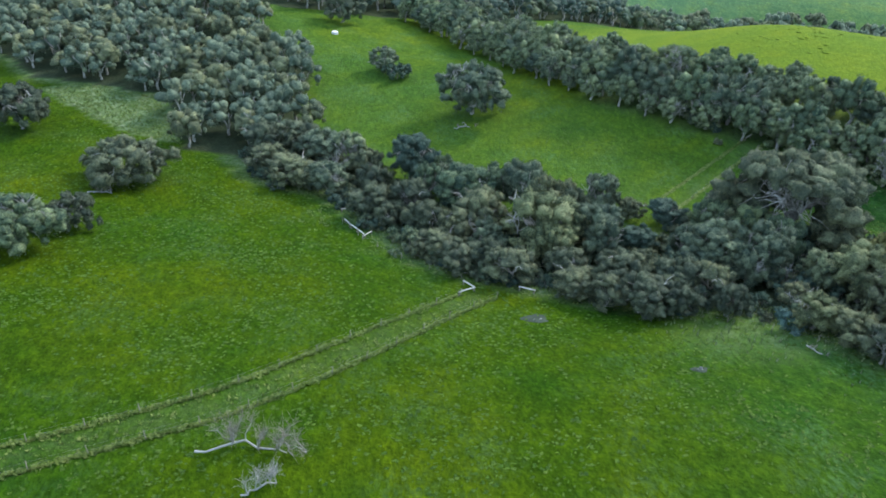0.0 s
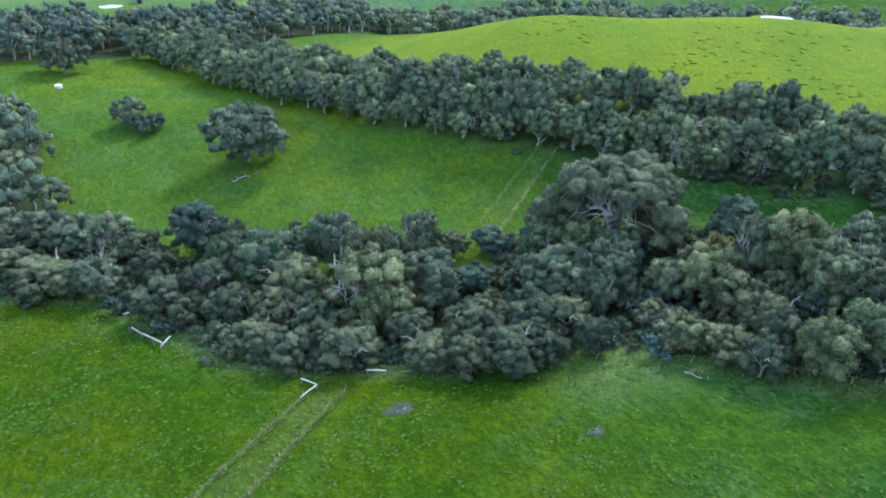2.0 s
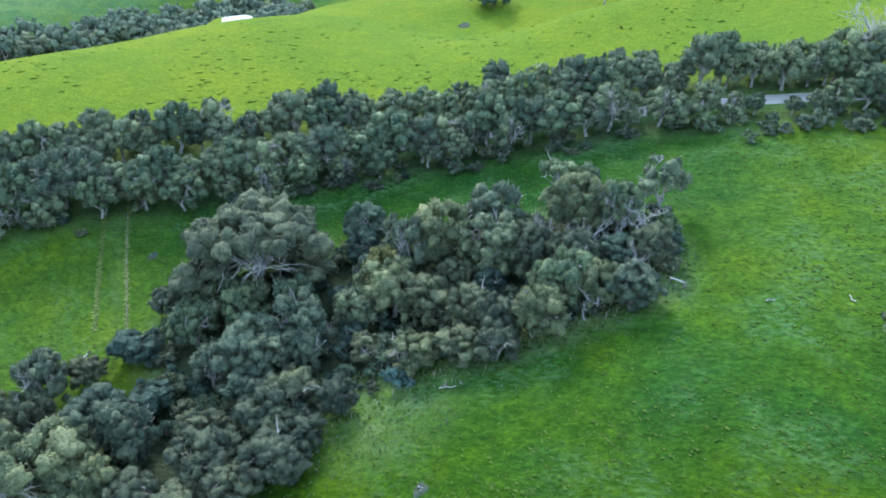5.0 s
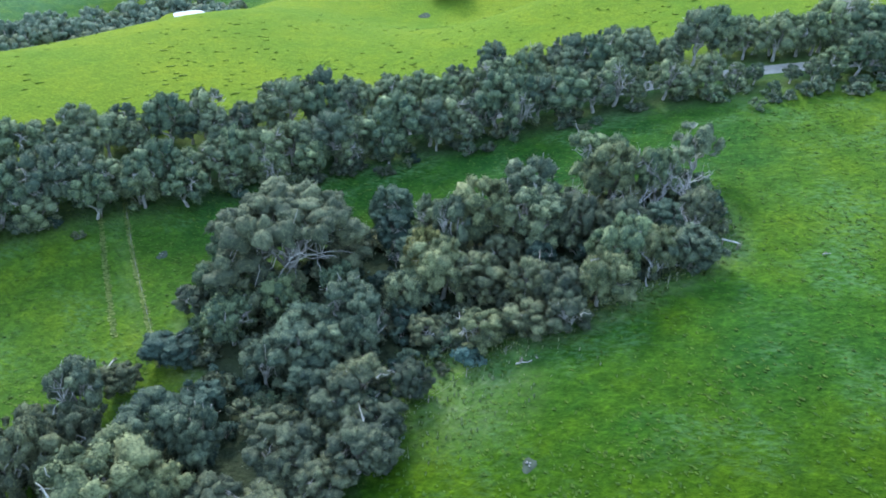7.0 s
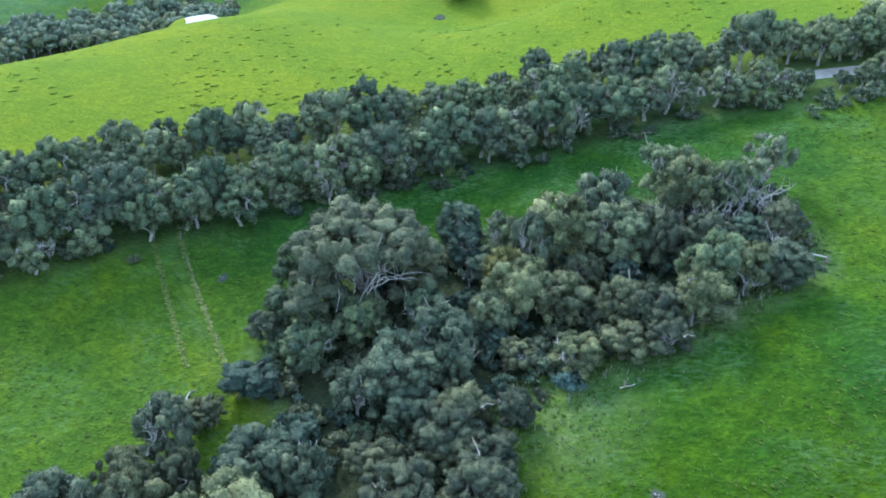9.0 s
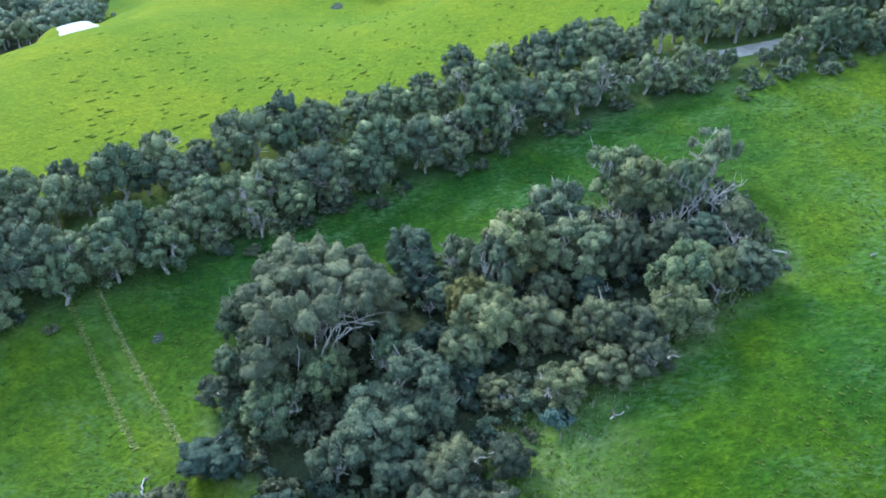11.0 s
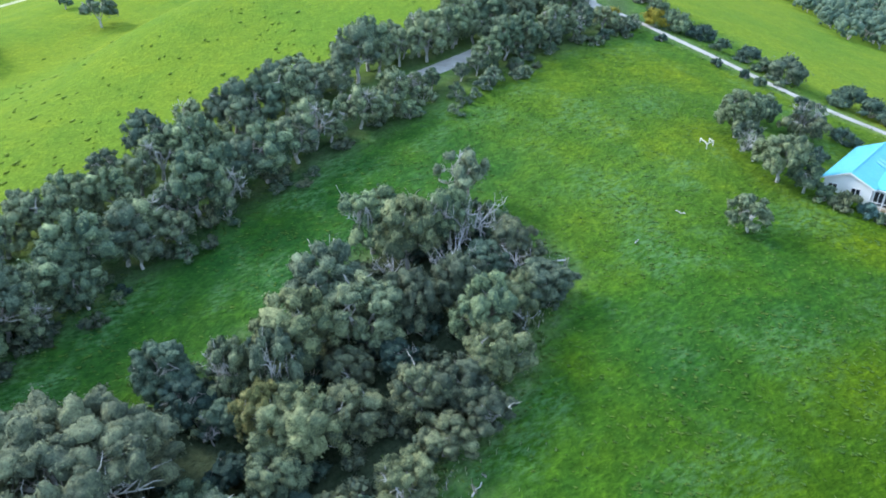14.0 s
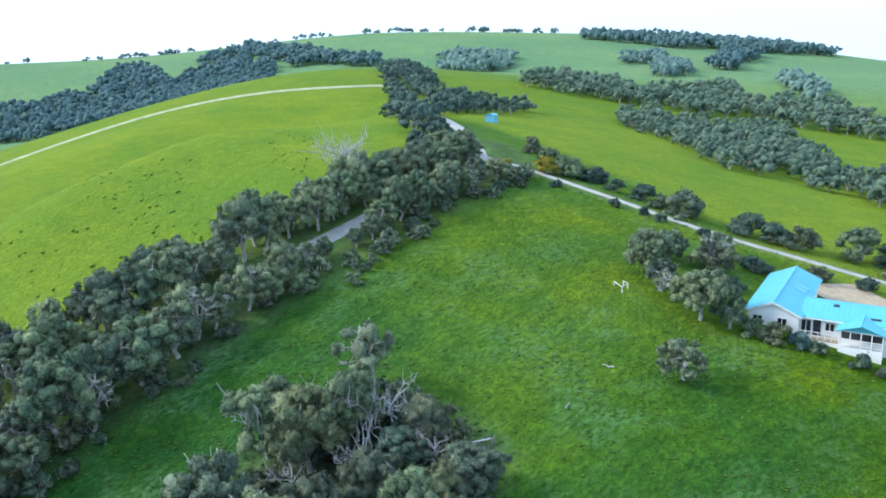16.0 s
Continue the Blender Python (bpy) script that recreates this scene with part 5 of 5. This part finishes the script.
ok &= (away(ROAD_LINE[:10], cand[:, 0], cand[:, 1]) > 3) & (cand[:, 0] < np.interp(cand[:, 1], [-9, 10, 33, 56, 82, 108, 130, 151, 168, 250], [141, 131, 124, 118, 110, 99, 84, 66, 52, 10]))
clump = np.sin(cand[:, 0] * 0.21 + 1.3 * np.sin(cand[:, 1] * 0.13)) + np.sin(cand[:, 1] * 0.27 + 1.1 * np.sin(cand[:, 0] * 0.17))
ok &= (0.45 * clump + rng.normal(0, 0.7, len(cand)) > 0.05) & (away([(67, 3), (52, -4)], cand[:, 0], cand[:, 1]) > 4)
sward(cand[ok], "lush leaning grass tufts across the paddocks", "grass_tufts", 5, BLADES, 0.45)
strips = []
for line, width, density in ((COPSE_WEST[1:11], 1.8, 26), (COPSE_EAST[:8], 1.8, 16), ([(-13, 119), (-16, 114), (-15, 110)], 2.0, 6), (LANE_LINE, 2.6, 5)):
    q = smooth_line(line, 1.0 / density)
    strips.append(q + rng.normal(0, width, q.shape))
lines = [q + rng.normal(0, 0.10, q.shape) for q in (smooth_line(LINE_C, 0.03), smooth_line(LINE_D, 0.03))]
sward(np.concatenate(lines), "pale flattened grass along the paddock fence", "fence_grass", 8, PALE_TUSSOCK, 0.3)
ridges = [q + rng.normal(0, 0.18, q.shape) for q in (smooth_line(TRACK_A, 0.06), smooth_line(TRACK_B, 0.06))]
between = smooth_line(TRACK_MIDDLE, 0.10)
ridges.append(between[::3] + rng.normal(0, 1.1, between[::3].shape))
blades(np.concatenate(ridges), PALE_TUSSOCK, "ridges of pale tussock along the grass track", "track_tussocks", 0.16, 5, 0.30, 12)
pale = np.c_[rng.uniform(-90, -44, 5200), rng.uniform(140, 175, 5200)]
strips.append(pale[inside(PALE_PATCH, pale[:, 0], pale[:, 1])])
blades(np.concatenate(strips), TUSSOCK, "pale dry tussocks along fences and copse edge", "tussocks", 0.11, 5, 0.36, 6)


def rushes(places, seed):
    """Low dark rush clumps dotted over the hill pasture."""
    rng = np.random.default_rng(seed)
    pile = Pile()
    v, f = ICO[0]
    for x, y in places:
        k = rng.uniform(0.18, 0.46)
        c, s_ = math.cos(0.7), math.sin(0.7)
        q = v * (1 + rng.normal(0, 0.2, (len(v), 1))) * (k * rng.uniform(1.4, 2.6), k * 0.7, k * 0.28)
        pile.add(np.stack([q[:, 0] * c + q[:, 1] * s_, q[:, 1] * c - q[:, 0] * s_, q[:, 2]], 1) + (x, y, hz(x, y) + 0.05), f)
    tagged(pile.mesh("rush_clumps", RUSH, None, True), "dark green rush clumps dotted over the hill", "grass", kind="stuff")


rng = np.random.default_rng(44)
cand = np.c_[rng.uniform(85, 235, 9000), rng.uniform(10, 205, 9000)]
east = cand[:, 0] - np.interp(cand[:, 1], [10, 33, 56, 82, 108, 130, 151, 168, 205], [131, 124, 118, 110, 99, 84, 66, 52, 36])
thick = np.sin(cand[:, 0] * 0.11 + 1.7 * np.sin(cand[:, 1] * 0.06)) + np.sin(cand[:, 1] * 0.14)
near = np.clip(1.15 - np.abs(east - 40) / 70, 0, 1)
rushes(cand[(east > 15) & (east < 105) & (rng.random(len(cand)) < 0.22 * near * np.clip(0.75 + 0.5 * thick, 0.05, 1.3))], 45)


edge = []
for line, width, density in ((COPSE_EAST[:9], 1.1, 8), (COPSE_WEST[1:11], 1.0, 7), ([(33, 79), (42, 74), (50, 67)], 3.5, 8)):
    q = smooth_line(line, 1.0 / density)
    edge.append(q + rng.normal(0, width, q.shape) + (0.6, -0.9))
blades(np.concatenate(edge), LONG_GRASS, "long pale grass stalks at the copse edge", "long_grass", 0.42, 4, 0.13, 7)


# ---- bare patches and dams ----
def bare_patch(seed, x, y, reach, label):
    """A trampled grey hollow in the turf with a pale stone in it."""
    rng = np.random.default_rng(seed)
    root = new("bare_patch")
    z0 = hz(x, y)
    root.matrix_world = pose(x, y, z0)
    n, rings = 26, 4
    v = [(0, 0, 0.07)]
    edge = 1 + 0.12 * np.sin(np.arange(n) * 0.72 + seed) + rng.normal(0, 0.06, n)
    for k in range(1, rings + 1):
        for i in range(n):
            r, t = reach * k / rings * edge[i], 2 * math.pi * i / n
            px, py = math.cos(t) * r * 1.2, math.sin(t) * r * 0.85
            v.append((px, py, hz(x + px, y + py) - z0 + (0.07 if k < rings else -0.05)))
    f = [(0, 1 + i, 1 + (i + 1) % n) for i in range(n)]
    f += [(1 + (k - 1) * n + i, 1 + k * n + i, 1 + k * n + (i + 1) % n, 1 + (k - 1) * n + (i + 1) % n) for k in range(1, rings) for i in range(n)]
    mesh_object("mud", v, f, MUD, root, True)
    q, fs = ICO[1]
    for k in range(3):
        s = rng.uniform(0.07, 0.14)
        mesh_object("stone", q * (1 + rng.normal(0, 0.1, (len(q), 1))) * (s * 1.3, s, s * 0.7) + (rng.normal(0, 0.3 * reach), rng.normal(0, 0.2 * reach), 0.12), fs.tolist(), STONE, root, True)
    return tagged(root, label, "bare patch", "bare patches")


bare_patch(501, 16.6, 78.8, 1.7, "trampled grey muddy patch in the grass")
bare_patch(502, 32.6, 64.0, 0.9, "small trampled grey patch in the grass")
bare_patch(504, 196, 122, 2.2, "pale bare strip worn in the hill pasture")
bare_patch(503, 62.4, 123.0, 0.9, "small trampled grey patch in the grass")


def pond(n, name, label):
    x, y, z, r = PONDS[n]
    t = np.linspace(0, 2 * math.pi, 48, endpoint=False)
    rr = r * (1.0 + 0.14 * np.sin(2 * t + n) + 0.07 * np.sin(5 * t))
    v = np.stack([x + np.cos(t) * rr * 1.1, y + np.sin(t) * rr * 0.8, np.full(48, z + 0.12)], 1)
    ob = mesh_object(name, v, [tuple(range(48))], WATER)
    tagged(ob, label, "water", kind="structure")


pond(0, "water_dam", "still farm dam shining under the sky")
pond(1, "water_pond", "still pond shining beyond the forest")


def trough():
    root = new("water_trough")
    x, y = -21.2, 221
    root.matrix_world = pose(x, y, hz(x, y))
    bm = bmesh.new()
    bmesh.ops.create_cone(bm, cap_ends=True, segments=20, radius1=0.95, radius2=0.9, depth=0.7, matrix=Matrix.Translation((0, 0, 0.3)))
    part("tank", bm, TRIM, root, bevel=0.03)
    tagged(root, "round white water trough in the paddock", "trough")


trough()


# ---- house ----
def prism(bm, pts, y0, y1):
    """A profile in x and z drawn out along y."""
    a = [bm.verts.new((x, y0, z)) for x, z in pts]
    b = [bm.verts.new((x, y1, z)) for x, z in pts]
    n = len(pts)
    bm.faces.new(a)
    bm.faces.new(b[::-1])
    for i in range(n):
        bm.faces.new((a[i], b[i], b[(i + 1) % n], a[(i + 1) % n]))
    bmesh.ops.recalc_face_normals(bm, faces=bm.faces[:])


def roof_slab(name, house, corners, thick=0.10, ribs=0.6, mat=None):
    """One sloping sheet roof with raised ribs; corners: eave start, eave end, ridge end, ridge start."""
    c = [Vector(p) for p in corners]
    nrm = (c[1] - c[0]).cross(c[3] - c[0]).normalized()
    if nrm.z < 0:
        nrm = -nrm
    bm = bmesh.new()
    lo = [bm.verts.new(p) for p in c]
    hi = [bm.verts.new(p + nrm * thick) for p in c]
    bm.faces.new(hi)
    bm.faces.new(lo[::-1])
    for i in range(4):
        bm.faces.new((lo[i], lo[(i + 1) % 4], hi[(i + 1) % 4], hi[i]))
    bmesh.ops.recalc_face_normals(bm, faces=bm.faces[:])
    sheet = part(name, bm, mat or ROOF, house)
    length = (c[1] - c[0]).length
    for k in range(1, int(length / ribs)):
        q = k * ribs / length
        a, b = c[0].lerp(c[1], q) + nrm * (thick + 0.012), c[3].lerp(c[2], q) + nrm * (thick + 0.012)
        d = b - a
        side = d.cross(nrm).normalized()
        bm = bmesh.new()
        box(bm, (0.05, d.length, 0.025), (a + b) / 2, Matrix((side, d.normalized(), side.cross(d.normalized()))).transposed().to_4x4())
        part("rib", bm, mat or ROOF, sheet)
    return sheet


def window(house, x, y, z, w, h, panes=2, turn=0):
    """A white frame with dark panes, set in a wall that faces -y."""
    bm = bmesh.new()
    for dx in np.linspace(-w / 2, w / 2, panes + 1):
        box(bm, (0.08, 0.10, h + 0.08), (dx, 0, 0))
    for dz in (-h / 2, h / 2):
        box(bm, (w + 0.08, 0.10, 0.08), (0, 0, dz))
    fr = part("window", bm, TRIM, house)
    fr.matrix_local = pose(x, y, z, 0, 0, turn)
    for k in range(panes):
        bm = bmesh.new()
        box(bm, (w / panes - 0.09, 0.03, h - 0.09), (-w / 2 + (k + 0.5) * w / panes, 0.0, 0))
        part("pane", bm, GLASS, fr)
    bm = bmesh.new()
    box(bm, (w + 0.25, 0.16, 0.06), (0, -0.07, -h / 2 - 0.08))
    part("sill", bm, TRIM, fr)
    return fr


def build_house():
    house = new("house")
    house.matrix_world = pose(66.9, 2.7, 14.5, 0, 0, -157)
    W, L, E, R = 6.2, 16.0, 2.7, 4.1
    bm = bmesh.new()  # main wing with gables
    prism(bm, [(0, -1.6), (W, -1.6), (W, E), (W / 2, R), (0, E)], 0, L)
    part("wall", bm, WHITE, house)
    o = 0.45
    drop = (R - E) / (W / 2) * o
    roof_slab("roof", house, [(-o, -o, E - drop), (-o, L + o, E - drop), (W / 2, L + o, R), (W / 2, -o, R)])
    roof_slab("roof", house, [(W + o, -o, E - drop), (W + o, L + o, E - drop), (W / 2, L + o, R), (W / 2, -o, R)])
    bm = bmesh.new()
    box(bm, (0.22, L + 2 * o, 0.08), (W / 2, L / 2, R + 0.11))
    part("ridge_cap", bm, ROOF, house)
    for s_ in (-1, 1):  # barge boards of the front gable
        bm = bmesh.new()
        a, b = Vector((W / 2 + s_ * (W / 2 + o), -o - 0.02, E - drop - 0.03)), Vector((W / 2, -o - 0.02, R - 0.03))
        d = b - a
        box(bm, (d.length, 0.05, 0.18), (a + b) / 2, Matrix.Rotation(-math.atan2(d.z, d.x), 4, "Y"))
        part("barge_board", bm, TRIM, house)
    window(house, 1.25, -0.03, 1.35, 1.15, 1.25)
    window(house, 4.25, -0.03, 1.35, 1.15, 1.25)
    bm = bmesh.new()  # long wing
    prism(bm, [(1.2, -2.2), (8.0, -2.2), (8.0, 2.5), (4.6, 3.6), (1.2, 2.5)], -22.0, -W)
    w2 = part("wall", bm, WHITE, house)
    w2.matrix_local = Matrix.Rotation(radians(90), 4, "Z") @ Matrix.Identity(4)
    roof_slab("roof", house, [(W, 0.7, 2.35), (22.4, 0.7, 2.35), (22.4, 4.6, 3.62), (W, 4.6, 3.62)])
    roof_slab("roof", house, [(W, 8.5, 2.35), (22.4, 8.5, 2.35), (22.4, 4.6, 3.62), (W, 4.6, 3.62)])
    # entrance: glazed doors under the step of the roof
    window(house, 6.95, 1.14, 0.95, 1.2, 1.9)
    bm = bmesh.new()
    box(bm, (0.9, 0.07, 2.0), (8.2, 1.14, 1.0))
    door = part("door", bm, DARK, house)
    bm = bmesh.new()
    bmesh.ops.create_uvsphere(bm, u_segments=8, v_segments=6, radius=0.04, matrix=Matrix.Translation((8.5, 1.07, 1.0)))
    part("handle", bm, GREYSHED, door)
    window(house, 9.7, 1.14, 1.3, 1.1, 1.1)
    window(house, 17.4, 1.14, 1.3, 1.4, 1.1, 3)
    # deck with white rails
    bm = bmesh.new()
    box(bm, (5.0, 1.7, 0.12), (8.6, 0.3, -0.06))
    part("deck", bm, PAVING, house)
    bm = bmesh.new()
    box(bm, (5.0, 0.10, 1.6), (8.6, -0.5, -0.92))
    part("deck_skirt", bm, WHITE, house)
    for k in range(7):
        bm = bmesh.new()
        box(bm, (0.09, 0.09, 1.0), (6.25 + k * 0.78, -0.5, 0.5))
        part("baluster", bm, TRIM, house)
    for z in (0.45, 0.98):
        bm = bmesh.new()
        box(bm, (4.9, 0.06, 0.09), (8.6, -0.56, z))
        part("handrail", bm, TRIM, house)
    for k in range(4):
        bm = bmesh.new()
        box(bm, (1.1, 0.3, 0.18), (6.9, -0.75 - 0.3 * k, -0.25 - 0.19 * k))
        part("step", bm, TRIM, house)
    # raised veranda with white posts and rails
    x0, x1, y0 = 11.0, 15.8, -1.3
    bm = bmesh.new()
    box(bm, (x1 - x0, 2.4, 1.9), ((x0 + x1) / 2, y0 + 1.2, -1.0))
    part("veranda_base", bm, WHITE, house)
    bm = bmesh.new()
    box(bm, (x1 - x0 - 0.1, 0.06, 2.2), ((x0 + x1) / 2, 1.12, 1.1))
    part("veranda_glazing", bm, GLASS, house)
    for k in range(5):
        bm = bmesh.new()
        box(bm, (0.13, 0.13, 2.1), (x0 + 0.07 + k * (x1 - x0 - 0.14) / 4, y0 + 0.08, 1.0))
        part("veranda_post", bm, TRIM, house)
    for z in (0.35, 0.68, 1.0, 2.03):
        bm = bmesh.new()
        box(bm, (x1 - x0, 0.08, 0.10), ((x0 + x1) / 2, y0 + 0.02, z))
        part("veranda_rail", bm, TRIM, house)
        bm = bmesh.new()
        box(bm, (0.08, 2.3, 0.10), (x1 - 0.03, y0 + 1.2, z))
        part("veranda_rail", bm, TRIM, house)
    mid = (x0 + x1) / 2
    roof_slab("roof", house, [(x0 - 0.35, y0 - 0.45, 2.0), (x0 - 0.35, 2.6, 2.0), (mid, 2.6, 2.98), (mid, y0 - 0.45, 2.98)])
    roof_slab("roof", house, [(x1 + 0.35, y0 - 0.45, 2.0), (x1 + 0.35, 2.6, 2.0), (mid, 2.6, 2.98), (mid, y0 - 0.45, 2.98)])
    bm = bmesh.new()
    prism(bm, [(x0, 2.08), (x1, 2.08), (mid, 2.95)], y0 + 0.02, y0 + 0.08)
    part("veranda_gable", bm, ROOF, house)
    # roof fittings
    for x, y, z, w, d in ((10.0, 3.6, 3.42, 0.7, 0.5), (17.4, 3.7, 3.46, 0.6, 0.45), (18.6, 3.7, 3.46, 0.6, 0.45), (16.6, 1.7, 2.80, 1.2, 0.4), (14.6, 1.9, 2.86, 1.2, 0.4)):
        bm = bmesh.new()
        box(bm, (w, d, 0.10), (x, y, z), Matrix.Rotation(radians(18), 4, "X"))
        part("skylight", bm, DARK, house, bevel=0.02)
    for k in range(2):
        bm = bmesh.new()
        box(bm, (1.5, 1.0, 0.10), (5.0, 8.2 + 1.3 * k, 3.42), Matrix.Rotation(radians(24), 4, "Y"))
        part("solar_panel", bm, BLUESHED, house, bevel=0.02)
    bm = bmesh.new()
    box(bm, (16.5, 0.12, 0.12), (14.2, 0.62, 2.30))
    part("gutter", bm, TRIM, house)
    tagged(house, "white weatherboard farmhouse with a turquoise sheet roof and veranda", "house")


build_house()


def courtyard():
    x = np.array([(72, -16.5), (69, -28), (60, -25), (63, -14.5)])
    c = x.mean(0)
    v, f = [], []
    n = 10
    for i in range(n + 1):
        for j in range(n + 1):
            a = x[0] + (x[1] - x[0]) * i / n
            b = x[3] + (x[2] - x[3]) * i / n
            p = a + (b - a) * j / n
            v.append((p[0], p[1], hz(*p) + 0.12))
    for i in range(n):
        for j in range(n):
            k = i * (n + 1) + j
            f.append((k, k + 1, k + n + 2, k + n + 1))
    ob = mesh_object("courtyard", v, f, PAVING)
    tagged(ob, "tan gravel courtyard behind the house", "paving", kind="structure")


courtyard()


def shed(name, x, y, turn, w, d, h, mat, label):
    root = new(name)
    root.matrix_world = pose(x, y, hz(x, y), 0, 0, turn)
    bm = bmesh.new()
    prism(bm, [(-w / 2, -0.8), (w / 2, -0.8), (w / 2, h), (0, h + 0.12 * w), (-w / 2, h)], -d / 2, d / 2)
    part("wall", bm, mat, root)
    for s_ in (-1, 1):
        roof_slab("roof", root, [(s_ * (w / 2 + 0.25), -d / 2 - 0.2, h - 0.06), (s_ * (w / 2 + 0.25), d / 2 + 0.2, h - 0.06), (0, d / 2 + 0.2, h + 0.12 * w + 0.02), (0, -d / 2 - 0.2, h + 0.12 * w + 0.02)], 0.06, 0.5, mat)
    bm = bmesh.new()
    box(bm, (w * 0.4, 0.08, h * 0.8), (0, -d / 2 - 0.03, h * 0.4))
    part("door", bm, DARK if mat is GREYSHED else TRIM, root)
    tagged(root, label, "shed")


shed("garden_shed", 56.5, -24.5, -157, 5.0, 6.0, 2.4, GREYSHED, "grey sheet metal shed behind the house")
shed("roadside_shed", 199, -55, 30, 3.1, 2.6, 2.3, BLUESHED, "small pale blue shed beside the gravel road")
shed("pond_shed", 5, 353, 0, 4.0, 3.2, 2.6, GREYSHED, "small pale grey shed beside the far pond")
for ob_list in (*FINE.values(), MIDDLE, ROUGH_TREES, FAR_TREES, SHRUBS):
    retire(ob_list)
